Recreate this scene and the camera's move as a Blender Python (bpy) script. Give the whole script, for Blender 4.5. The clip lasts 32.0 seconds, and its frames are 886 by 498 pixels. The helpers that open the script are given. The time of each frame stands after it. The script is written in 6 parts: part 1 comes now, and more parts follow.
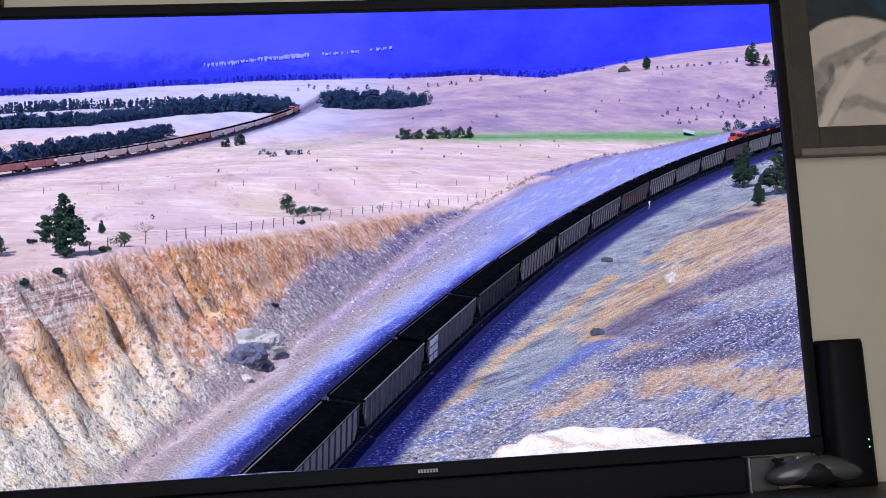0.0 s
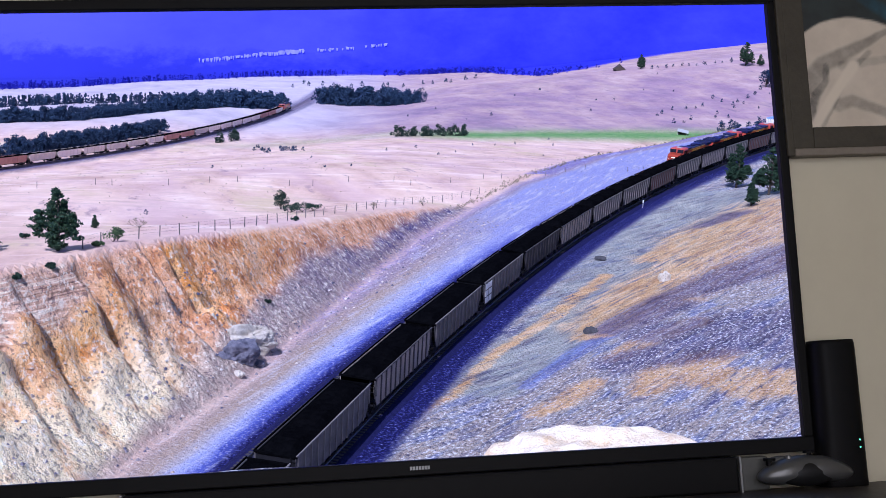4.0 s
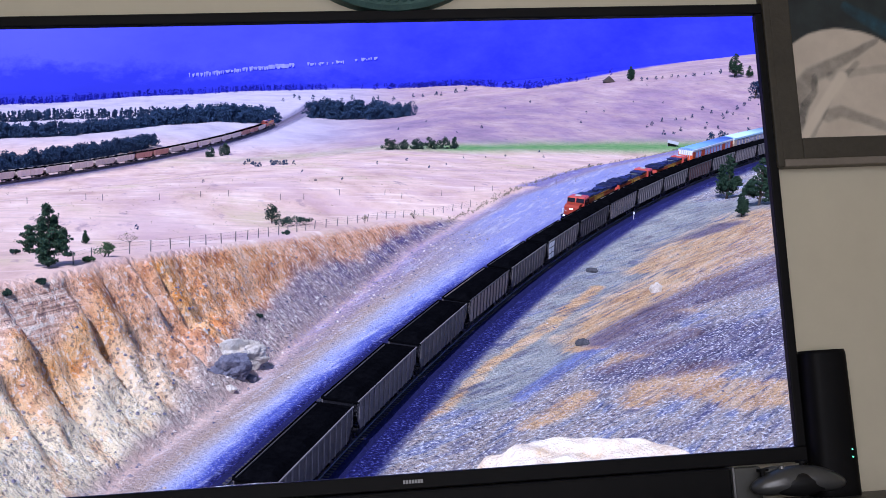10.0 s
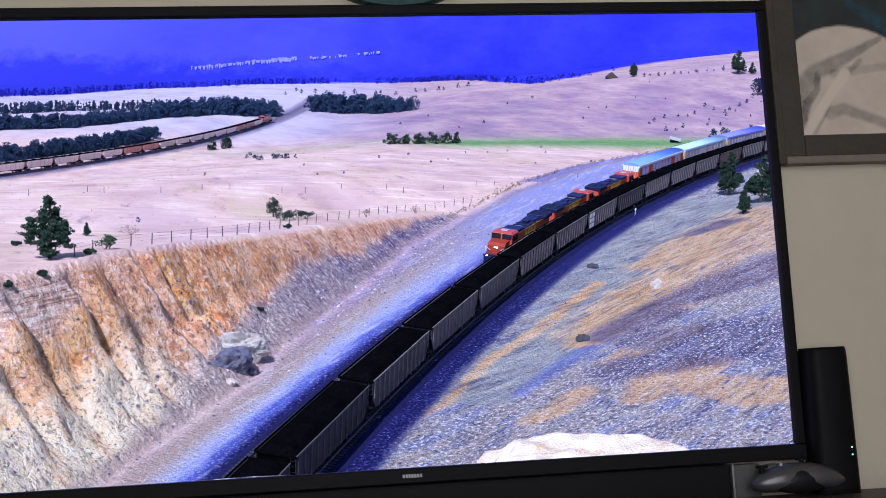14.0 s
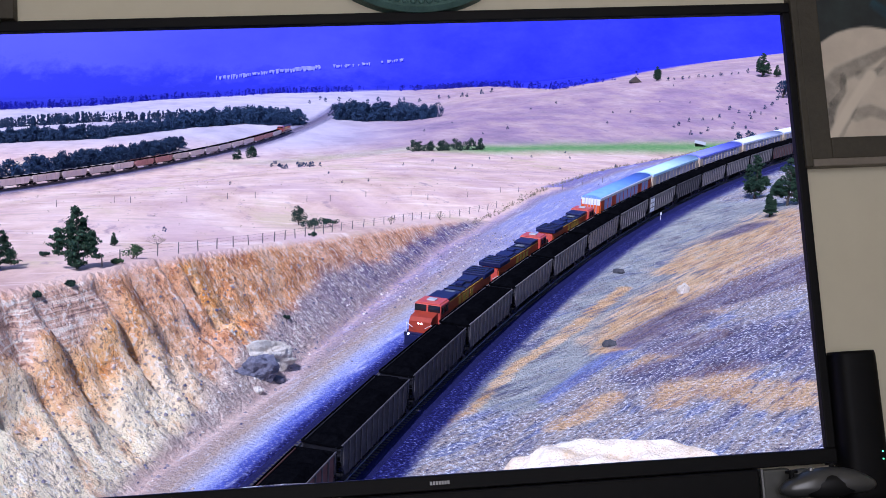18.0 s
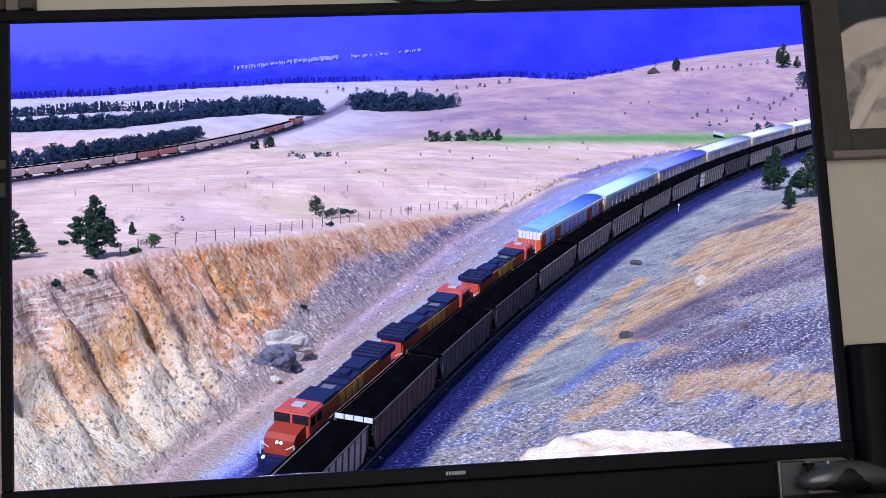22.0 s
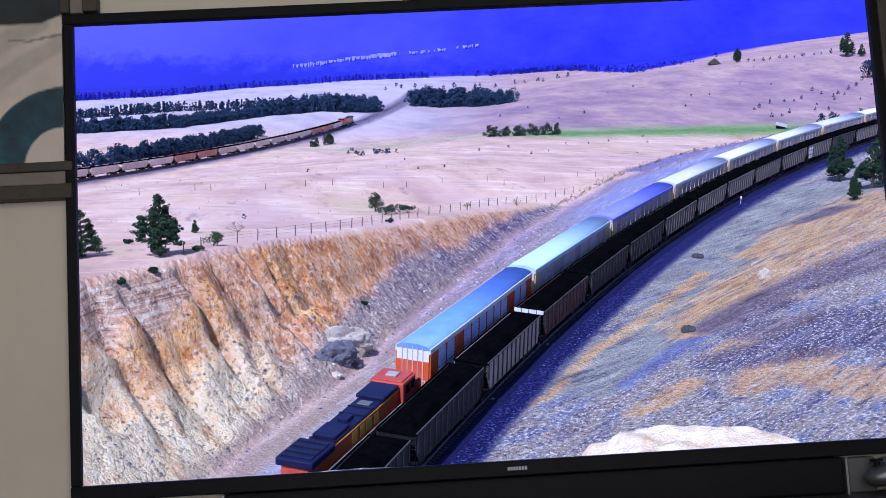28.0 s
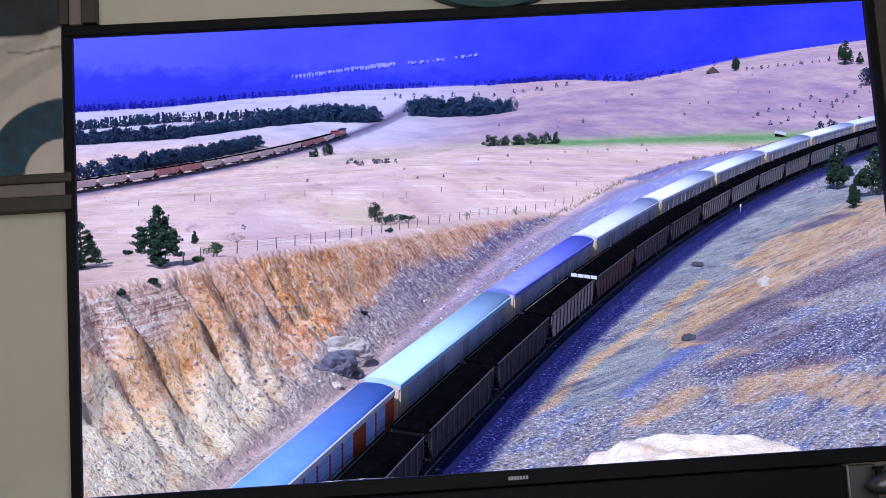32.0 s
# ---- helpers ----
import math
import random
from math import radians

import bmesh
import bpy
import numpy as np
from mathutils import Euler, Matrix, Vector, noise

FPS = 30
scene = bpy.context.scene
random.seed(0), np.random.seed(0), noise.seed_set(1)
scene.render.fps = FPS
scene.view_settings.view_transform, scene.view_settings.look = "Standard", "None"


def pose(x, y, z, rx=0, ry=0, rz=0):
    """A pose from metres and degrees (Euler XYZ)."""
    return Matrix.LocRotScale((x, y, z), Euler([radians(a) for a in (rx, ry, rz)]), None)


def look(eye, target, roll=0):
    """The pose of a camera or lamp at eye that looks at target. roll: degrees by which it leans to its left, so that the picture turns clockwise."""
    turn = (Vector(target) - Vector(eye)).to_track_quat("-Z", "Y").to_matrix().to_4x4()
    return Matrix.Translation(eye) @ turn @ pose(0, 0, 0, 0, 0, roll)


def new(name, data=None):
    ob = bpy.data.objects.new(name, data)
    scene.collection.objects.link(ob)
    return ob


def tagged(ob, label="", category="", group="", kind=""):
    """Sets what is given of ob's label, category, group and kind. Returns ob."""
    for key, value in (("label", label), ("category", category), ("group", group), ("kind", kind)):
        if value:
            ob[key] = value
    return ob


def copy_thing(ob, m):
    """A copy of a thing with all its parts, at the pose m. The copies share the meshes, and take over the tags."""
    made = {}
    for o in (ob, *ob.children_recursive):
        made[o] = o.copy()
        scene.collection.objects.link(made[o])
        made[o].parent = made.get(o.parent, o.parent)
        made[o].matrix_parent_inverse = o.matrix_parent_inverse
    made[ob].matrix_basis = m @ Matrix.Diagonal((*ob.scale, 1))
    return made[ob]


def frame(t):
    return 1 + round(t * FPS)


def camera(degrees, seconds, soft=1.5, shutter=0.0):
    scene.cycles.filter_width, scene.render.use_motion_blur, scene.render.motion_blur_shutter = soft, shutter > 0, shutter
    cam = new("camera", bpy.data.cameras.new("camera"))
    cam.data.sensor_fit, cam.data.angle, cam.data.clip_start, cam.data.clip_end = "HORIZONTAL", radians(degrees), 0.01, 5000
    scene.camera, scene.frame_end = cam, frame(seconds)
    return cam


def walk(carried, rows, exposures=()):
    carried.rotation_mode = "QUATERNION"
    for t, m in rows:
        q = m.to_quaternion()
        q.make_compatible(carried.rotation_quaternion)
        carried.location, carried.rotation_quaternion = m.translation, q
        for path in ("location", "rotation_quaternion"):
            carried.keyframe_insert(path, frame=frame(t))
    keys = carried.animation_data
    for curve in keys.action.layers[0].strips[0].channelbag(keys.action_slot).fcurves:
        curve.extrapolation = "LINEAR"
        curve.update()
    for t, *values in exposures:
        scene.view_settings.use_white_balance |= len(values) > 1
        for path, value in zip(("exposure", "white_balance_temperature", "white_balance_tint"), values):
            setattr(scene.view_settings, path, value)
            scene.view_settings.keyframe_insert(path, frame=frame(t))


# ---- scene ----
EYE = (0.0, 0.0, 35.0)
cam = camera(41.86, 32.0, soft=0.9)
# the tripod-less camera stands in one spot and only sways and turns
walk(cam, [
    (0, pose(*EYE, 76.656, -2.669, -1.641)),
    (0.5, pose(*EYE, 76.618, -2.702, -1.668)),
    (1, pose(*EYE, 76.488, -3.115, -1.853)),
    (1.5, pose(*EYE, 76.575, -3.310, -1.932)),
    (2, pose(*EYE, 76.618, -3.050, -1.877)),
    (2.5, pose(*EYE, 76.691, -2.771, -1.763)),
    (3, pose(*EYE, 76.708, -2.956, -1.730)),
    (3.5, pose(*EYE, 76.539, -3.186, -1.838)),
    (5.5, pose(*EYE, 76.538, -3.084, -1.893)),
    (6, pose(*EYE, 76.412, -3.302, -2.018)),
    (6.5, pose(*EYE, 76.438, -3.299, -2.062)),
    (7, pose(*EYE, 76.695, -2.985, -2.009)),
    (7.5, pose(*EYE, 76.819, -2.816, -2.102)),
    (8, pose(*EYE, 76.662, -3.104, -2.344)),
    (8.5, pose(*EYE, 76.503, -3.350, -2.534)),
    (9, pose(*EYE, 76.604, -3.448, -2.625)),
    (9.5, pose(*EYE, 76.883, -3.138, -2.508)),
    (10, pose(*EYE, 77.202, -2.863, -2.355)),
    (10.5, pose(*EYE, 77.205, -2.986, -2.486)),
    (11, pose(*EYE, 77.018, -3.345, -2.668)),
    (11.5, pose(*EYE, 76.919, -3.467, -2.745)),
    (12, pose(*EYE, 76.939, -3.375, -2.682)),
    (12.5, pose(*EYE, 77.038, -3.027, -2.408)),
    (13, pose(*EYE, 77.123, -2.775, -2.155)),
    (13.5, pose(*EYE, 77.052, -2.961, -2.172)),
    (14, pose(*EYE, 76.936, -3.251, -2.206)),
    (14.5, pose(*EYE, 76.855, -3.264, -2.156)),
    (16.5, pose(*EYE, 76.824, -2.913, -1.615)),
    (17, pose(*EYE, 76.714, -3.149, -1.581)),
    (17.5, pose(*EYE, 76.966, -2.815, -1.383)),
    (18, pose(*EYE, 77.208, -2.434, -1.121)),
    (18.5, pose(*EYE, 77.125, -2.449, -1.167)),
    (19, pose(*EYE, 76.915, -2.700, -1.229)),
    (19.5, pose(*EYE, 76.799, -2.738, -1.183)),
    (20, pose(*EYE, 76.908, -2.590, -0.903)),
    (20.5, pose(*EYE, 77.005, -2.234, -0.687)),
    (21, pose(*EYE, 76.959, -2.224, -0.568)),
    (21.5, pose(*EYE, 76.813, -2.399, -0.474)),
    (22, pose(*EYE, 76.698, -2.484, -0.250)),
    (22.5, pose(*EYE, 76.838, -2.168, 0.536)),
    (23, pose(*EYE, 76.817, -1.648, 1.101)),
    (23.5, pose(*EYE, 76.724, -1.349, 1.344)),
    (24, pose(*EYE, 76.550, -1.465, 1.469)),
    (24.5, pose(*EYE, 76.405, -1.671, 1.763)),
    (25, pose(*EYE, 76.215, -1.596, 2.145)),
    (25.5, pose(*EYE, 76.290, -1.409, 2.437)),
    (27.5, pose(*EYE, 76.390, -1.374, 2.455)),
    (28, pose(*EYE, 76.384, -1.288, 2.494)),
    (28.5, pose(*EYE, 76.549, -0.945, 2.673)),
    (29, pose(*EYE, 76.684, -0.780, 2.783)),
    (29.5, pose(*EYE, 76.671, -0.981, 2.699)),
    (30, pose(*EYE, 76.598, -1.248, 2.609)),
    (30.5, pose(*EYE, 76.604, -1.245, 2.519)),
    (31, pose(*EYE, 76.743, -0.923, 2.464)),
    (31.5, pose(*EYE, 76.887, -0.777, 2.531)),
    (32, pose(*EYE, 76.860, -1.018, 2.417)),
], exposures=[(0.0, 0.35, 5000, 24), (21.0, 0.34, 4990, 24), (23.5, 0.30, 4970, 24), (32.0, 0.26, 4920, 24)])

# ---- world, sun and room light ----
SUN_EL, SUN_AZ = 50.0, 202.0          # degrees; azimuth clockwise from +y, where the sun stands
world = bpy.data.worlds.new("sky")
scene.world = world
world.use_nodes = True
wn = world.node_tree.nodes
sky = wn.new("ShaderNodeTexSky")
sky.sky_type, sky.sun_disc = "NISHITA", False
sky.sun_elevation, sky.sun_rotation = radians(SUN_EL), radians(SUN_AZ)
wn["Background"].inputs["Strength"].default_value = 0.08
world.node_tree.links.new(sky.outputs[0], wn["Background"].inputs["Color"])
sun_data = bpy.data.lights.new("sun", "SUN")
sun_data.energy, sun_data.angle, sun_data.color = 3.9, radians(0.5), (1.0, 0.95, 0.88)
sun = new("sun", sun_data)
sun_dir = Vector((math.sin(radians(SUN_AZ)) * math.cos(radians(SUN_EL)), math.cos(radians(SUN_AZ)) * math.cos(radians(SUN_EL)), math.sin(radians(SUN_EL))))
sun.matrix_world = look(sun_dir * 400, (0, 0, 0))

# frame of the room: x along the wall, y into the wall, z up it; origin in the middle of the screen
ROOM = pose(0.004, 1.6823, 34.6247, 69.2922, -3.5994, 5.6567) @ pose(0, 0, 0, -90)
# unseen area lamp added to brighten the room; the walls have no window
lamp_data = bpy.data.lights.new("room_fill_light", "AREA")
lamp_data.shape, lamp_data.size, lamp_data.size_y, lamp_data.energy, lamp_data.color = "RECTANGLE", 2.2, 1.8, 30.0, (1.0, 0.88, 0.68)
lamp = new("room_fill_light", lamp_data)
lamp.matrix_world = ROOM @ look((0.0, -2.5, 0.2), (0.0, 0.0, 0.0))

# ---- materials ----
def material(name, build):
    m = bpy.data.materials.new(name)
    m.use_nodes = True
    nt = m.node_tree
    build(nt, nt.nodes["Principled BSDF"])
    return m


def node(nt, kind, **values):
    n = nt.nodes.new(kind)
    for k, val in values.items():
        n.inputs[k.replace("_", " ")].default_value = val
    return n


def coords(nt, space="Object"):
    return nt.nodes.new("ShaderNodeTexCoord").outputs[space]


def ramp(nt, fac, stops):
    r = nt.nodes.new("ShaderNodeValToRGB")
    e = r.color_ramp.elements
    while len(e) < len(stops):
        e.new(0.5)
    for el, (p, c) in zip(e, stops):
        el.position, el.color = p, (*c, 1) if len(c) == 3 else c
    nt.links.new(fac, r.inputs[0])
    return r.outputs[0]


def noise_tex(nt, vec, scale, detail=6.0, rough=0.6, out="Fac"):
    n = node(nt, "ShaderNodeTexNoise", Scale=scale, Detail=detail, Roughness=rough)
    nt.links.new(vec, n.inputs["Vector"])
    return n.outputs[out]


def mix(nt, fac, a, b, mode="MIX"):
    n = nt.nodes.new("ShaderNodeMix")
    n.data_type, n.blend_type = "RGBA", mode
    for sock, val in ((n.inputs[0], fac), (n.inputs[6], a), (n.inputs[7], b)):
        if hasattr(val, "links"):
            nt.links.new(val, sock)
        else:
            sock.default_value = val if not isinstance(val, tuple) else (*val, 1)
    return n.outputs[2]


def calc(nt, op, a, b=0.0, c=0.0, clamp=False):
    n = nt.nodes.new("ShaderNodeMath")
    n.operation, n.use_clamp = op, clamp
    for sock, val in zip(n.inputs, (a, b, c)):
        if hasattr(val, "links"):
            nt.links.new(val, sock)
        else:
            sock.default_value = val
    return n.outputs[0]


def bump(nt, bsdf, height, strength=0.3, distance=0.02):
    b = node(nt, "ShaderNodeBump", Strength=strength, Distance=distance)
    nt.links.new(height, b.inputs["Height"])
    nt.links.new(b.outputs[0], bsdf.inputs["Normal"])


def plain(name, c1, c2, scale=4.0, rough=0.6, metal=0.0, relief=0.15, dist=0.01, random_by_object=0.0, spec=0.5):
    """Two close colours mottled at two scales, with fine relief."""
    def build(nt, b):
        vec = coords(nt)
        big, small = noise_tex(nt, vec, scale), noise_tex(nt, vec, scale * 9, 4)
        fac = calc(nt, "ADD", calc(nt, "MULTIPLY", big, 0.65), calc(nt, "MULTIPLY", small, 0.35))
        col = ramp(nt, fac, [(0.32, c1), (0.68, c2)])
        if random_by_object:
            info = nt.nodes.new("ShaderNodeObjectInfo")
            val = calc(nt, "MULTIPLY_ADD", info.outputs["Random"], random_by_object, 1 - random_by_object / 2)
            hsv = nt.nodes.new("ShaderNodeHueSaturation")
            nt.links.new(val, hsv.inputs["Value"])
            nt.links.new(col, hsv.inputs["Color"])
            col = hsv.outputs[0]
        nt.links.new(col, b.inputs["Base Color"])
        b.inputs["Roughness"].default_value, b.inputs["Metallic"].default_value = rough, metal
        b.inputs["Specular IOR Level"].default_value = spec
        if relief:
            bump(nt, b, small, relief, dist)
    return material(name, build)


def ground_material():
    """One sheet of soil whose cover is told by the weights stored on its vertices."""
    def build(nt, b):
        vec = coords(nt)

        def weight(name):
            a = nt.nodes.new("ShaderNodeAttribute")
            a.attribute_name = name
            return a.outputs["Fac"]

        def stretched(across, along, turn, up=0.0):
            m = nt.nodes.new("ShaderNodeMapping")
            m.vector_type = "TEXTURE"
            m.inputs["Rotation"].default_value = (0, 0, radians(turn))
            m.inputs["Scale"].default_value = (across, along, up or max(across, 1.0))
            nt.links.new(vec, m.inputs["Vector"])
            return m.outputs[0]

        def step(v, lo, hi, top=1.0):
            return ramp(nt, v, [(lo, (0, 0, 0)), (hi, (top, top, top))])

        n_mid = noise_tex(nt, vec, 0.33, 8, 0.65)
        n_fine, n_grit = noise_tex(nt, vec, 2.2, 6, 0.7), noise_tex(nt, vec, 3.4, 4, 0.75)
        n_run, n_thin = noise_tex(nt, stretched(2.6, 13.0, -41), 1.0, 6, 0.62), noise_tex(nt, stretched(0.8, 7.0, -22), 1.0, 5, 0.6)
        n_fall = noise_tex(nt, stretched(7.0, 1.1, -22), 1.0, 8, 0.7)
        bright, dark = step(n_grit, 0.53, 0.61), ramp(nt, n_grit, [(0.34, (1, 1, 1)), (0.46, (0, 0, 0))])
        xyz = nt.nodes.new("ShaderNodeSeparateXYZ")
        nt.links.new(vec, xyz.inputs[0])
        # dry meadow, pale and a little pink, with drifts of heather and olive turf
        n_patch, n_turf = noise_tex(nt, stretched(16, 44, 20), 1.0, 6, 0.62), noise_tex(nt, stretched(3.0, 11.0, 12), 1.0, 5, 0.68)
        dry = ramp(nt, noise_tex(nt, stretched(9, 24, 8), 1.0, 7, 0.66), [(0.3, (0.46, 0.29, 0.23)), (0.46, (0.66, 0.45, 0.35)), (0.6, (0.76, 0.55, 0.44)), (0.72, (0.84, 0.66, 0.54))])
        dry = mix(nt, step(n_patch, 0.50, 0.62, 0.5), dry, (0.55, 0.36, 0.37))
        dry = mix(nt, ramp(nt, n_patch, [(0.34, (0.6, 0.6, 0.6)), (0.44, (0, 0, 0))]), dry, (0.58, 0.46, 0.26))
        dry = mix(nt, ramp(nt, n_turf, [(0.30, (0.75, 0.75, 0.75)), (0.40, (0, 0, 0))]), dry, (0.33, 0.22, 0.24))
        dry = mix(nt, step(n_fine, 0.56, 0.74, 0.4), dry, (0.36, 0.26, 0.23))
        n_line = noise_tex(nt, stretched(18, 3.0, 8), 1.0, 5, 0.62)
        dry = mix(nt, ramp(nt, n_line, [(0.32, (0.5, 0.5, 0.5)), (0.46, (0, 0, 0))]), dry, (0.46, 0.33, 0.26))
        dry = mix(nt, step(n_line, 0.58, 0.66, 0.6), dry, (0.88, 0.72, 0.62))
        heath = ramp(nt, noise_tex(nt, stretched(26, 50, 12), 1.0, 8, 0.68), [(0.32, (0.12, 0.075, 0.18)), (0.46, (0.24, 0.15, 0.25)), (0.56, (0.35, 0.235, 0.27)), (0.68, (0.47, 0.35, 0.36))])
        heath = mix(nt, ramp(nt, n_turf, [(0.34, (0.6, 0.6, 0.6)), (0.44, (0, 0, 0))]), heath, (0.16, 0.12, 0.20))
        # distance haze painted over the far fields as a blue-grey tint
        dry = mix(nt, weight("far_haze"), dry, ramp(nt, n_patch, [(0.35, (0.36, 0.34, 0.46)), (0.65, (0.56, 0.53, 0.62))]))
        dry = mix(nt, weight("heath"), dry, heath)
        # green strip of the brook
        green = ramp(nt, n_mid, [(0.3, (0.07, 0.20, 0.05)), (0.7, (0.20, 0.33, 0.12))])
        # cut bank: turf at the rim, ochre earth, cream rock with ledges, violet scree at the foot
        n_stroke = noise_tex(nt, stretched(0.95, 0.40, -28, 0.9), 1.0, 5, 0.75)
        n_chip = noise_tex(nt, stretched(0.70, 0.46, -35, 0.5), 1.0, 3, 0.7)
        n_broad = noise_tex(nt, stretched(4.5, 2.6, -30, 3.0), 1.0, 6, 0.62)
        n_bed = noise_tex(nt, stretched(6.0, 6.0, 0, 0.22), 1.0, 4, 0.6)
        turf = ramp(nt, n_broad, [(0.34, (0.50, 0.20, 0.09)), (0.46, (0.76, 0.37, 0.18)), (0.56, (0.90, 0.50, 0.29)), (0.68, (0.96, 0.64, 0.45))])
        ochre = ramp(nt, n_broad, [(0.34, (0.56, 0.19, 0.05)), (0.46, (0.88, 0.37, 0.08)), (0.56, (0.96, 0.56, 0.24)), (0.70, (0.86, 0.44, 0.18))])
        cream = ramp(nt, n_broad, [(0.34, (0.82, 0.48, 0.25)), (0.42, (0.96, 0.68, 0.38)), (0.52, (1.0, 0.84, 0.54)), (0.68, (1.0, 0.80, 0.52))])
        scree = ramp(nt, n_broad, [(0.34, (0.06, 0.045, 0.18)), (0.48, (0.17, 0.125, 0.24)), (0.58, (0.30, 0.22, 0.26)), (0.68, (0.16, 0.13, 0.30))])
        cliff = mix(nt, weight("cream"), turf, cream)
        cliff = mix(nt, weight("ochre"), cliff, ochre)
        cliff = mix(nt, weight("ledge"), cliff, ramp(nt, n_bed, [(0.37, (0.34, 0.19, 0.13)), (0.43, (0.66, 0.40, 0.27)), (0.52, (0.76, 0.48, 0.34)), (0.62, (0.98, 0.82, 0.64))]))
        reach = calc(nt, "MULTIPLY", calc(nt, "SUBTRACT", xyz.outputs["Y"], 96.0), 0.02, clamp=True)
        cliff = mix(nt, weight("scree"), cliff, mix(nt, calc(nt, "MULTIPLY", calc(nt, "SUBTRACT", 1.0, reach), 0.85), scree, (0.60, 0.46, 0.36)))
        cliff = mix(nt, step(n_stroke, 0.54, 0.61, 0.5), cliff, mix(nt, 0.5, cliff, (1.0, 0.84, 0.66)))
        cliff = mix(nt, ramp(nt, n_stroke, [(0.37, (0.6, 0.6, 0.6)), (0.45, (0, 0, 0))]), cliff, mix(nt, 0.72, cliff, (0.13, 0.06, 0.06)))
        cliff = mix(nt, step(n_chip, 0.56, 0.60, 0.8), cliff, mix(nt, 0.7, cliff, (1.0, 0.92, 0.80)))
        cliff = mix(nt, ramp(nt, n_chip, [(0.38, (0.8, 0.8, 0.8)), (0.42, (0, 0, 0))]), cliff, mix(nt, 0.7, cliff, (0.08, 0.05, 0.09)))
        cliff = mix(nt, ramp(nt, n_fall, [(0.30, (0.6, 0.6, 0.6)), (0.36, (0, 0, 0))]), cliff, (0.20, 0.11, 0.09))
        # bench beside the track: blue-grey stone, tan road, violet foot
        side = calc(nt, "ADD", calc(nt, "MULTIPLY", calc(nt, "ADD", weight("side"), 12.0), 1 / 28), calc(nt, "MULTIPLY", calc(nt, "SUBTRACT", n_thin, 0.5), 0.10))
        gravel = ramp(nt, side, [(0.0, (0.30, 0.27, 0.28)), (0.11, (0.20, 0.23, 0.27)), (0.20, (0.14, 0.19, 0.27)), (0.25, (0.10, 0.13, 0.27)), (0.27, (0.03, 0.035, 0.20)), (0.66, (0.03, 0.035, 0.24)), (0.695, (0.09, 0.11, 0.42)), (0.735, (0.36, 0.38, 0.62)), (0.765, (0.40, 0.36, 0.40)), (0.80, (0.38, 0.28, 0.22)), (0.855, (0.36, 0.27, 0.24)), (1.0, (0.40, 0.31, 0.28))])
        far_foot = ramp(nt, side, [(0.80, (0.38, 0.28, 0.22)), (0.86, (0.28, 0.21, 0.30)), (0.885, (0.12, 0.09, 0.42)), (0.95, (0.13, 0.10, 0.34)), (1.0, (0.20, 0.15, 0.26))])
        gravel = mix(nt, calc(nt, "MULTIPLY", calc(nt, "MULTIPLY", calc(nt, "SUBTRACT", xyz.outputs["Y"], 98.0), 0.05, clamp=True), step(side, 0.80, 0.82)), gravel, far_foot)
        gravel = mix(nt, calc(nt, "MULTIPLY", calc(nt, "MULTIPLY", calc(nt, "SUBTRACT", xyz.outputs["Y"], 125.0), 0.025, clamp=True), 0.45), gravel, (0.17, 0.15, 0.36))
        gravel = mix(nt, step(n_thin, 0.55, 0.63, 0.55), gravel, mix(nt, 0.6, gravel, (0.66, 0.64, 0.72)))
        gravel = mix(nt, calc(nt, "MULTIPLY", dark, 0.45), gravel, (0.07, 0.07, 0.16))
        gravel = mix(nt, calc(nt, "MULTIPLY", bright, 0.5), gravel, mix(nt, 0.6, gravel, (0.70, 0.68, 0.72)))
        # dark crushed stone of the track, also painting the coal train's shadow on its right
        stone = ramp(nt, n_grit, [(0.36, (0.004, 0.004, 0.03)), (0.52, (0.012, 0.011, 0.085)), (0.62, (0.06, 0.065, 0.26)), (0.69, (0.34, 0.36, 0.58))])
        # hillside: drawn-out bands of straw, bare bench, blue sage and dusky scrub, strewn with stones
        n_dash = noise_tex(nt, stretched(0.24, 0.42, -40), 1.0, 3, 0.7)
        n_pale = noise_tex(nt, stretched(1.5, 8.0, -42), 1.0, 6, 0.7)
        n_vein = noise_tex(nt, stretched(0.6, 5.0, -40), 1.0, 5, 0.7)

        def frayed(name):
            w = weight(name)
            body = calc(nt, "MULTIPLY", calc(nt, "MULTIPLY", w, calc(nt, "SUBTRACT", 1.0, w)), 4.0)
            pull = calc(nt, "ADD", calc(nt, "SUBTRACT", n_vein, 0.5), calc(nt, "SUBTRACT", n_pale, 0.5))
            full = calc(nt, "MULTIPLY_ADD", calc(nt, "MULTIPLY", pull, body), 3.0, w, clamp=True)
            return calc(nt, "MULTIPLY", full, calc(nt, "MULTIPLY_ADD", calc(nt, "SUBTRACT", n_vein, 0.5), 3.0, 0.78, clamp=True))

        hill = ramp(nt, n_run, [(0.34, (0.14, 0.13, 0.26)), (0.43, (0.30, 0.27, 0.31)), (0.50, (0.46, 0.37, 0.31)), (0.56, (0.38, 0.35, 0.36)), (0.61, (0.24, 0.26, 0.44)), (0.70, (0.48, 0.42, 0.39))])
        hill = mix(nt, frayed("teal"), hill, ramp(nt, n_pale, [(0.34, (0.21, 0.22, 0.25)), (0.5, (0.34, 0.355, 0.34)), (0.66, (0.47, 0.48, 0.44))]))
        hill = mix(nt, frayed("azure"), hill, ramp(nt, n_pale, [(0.36, (0.11, 0.13, 0.38)), (0.6, (0.22, 0.28, 0.62))]))
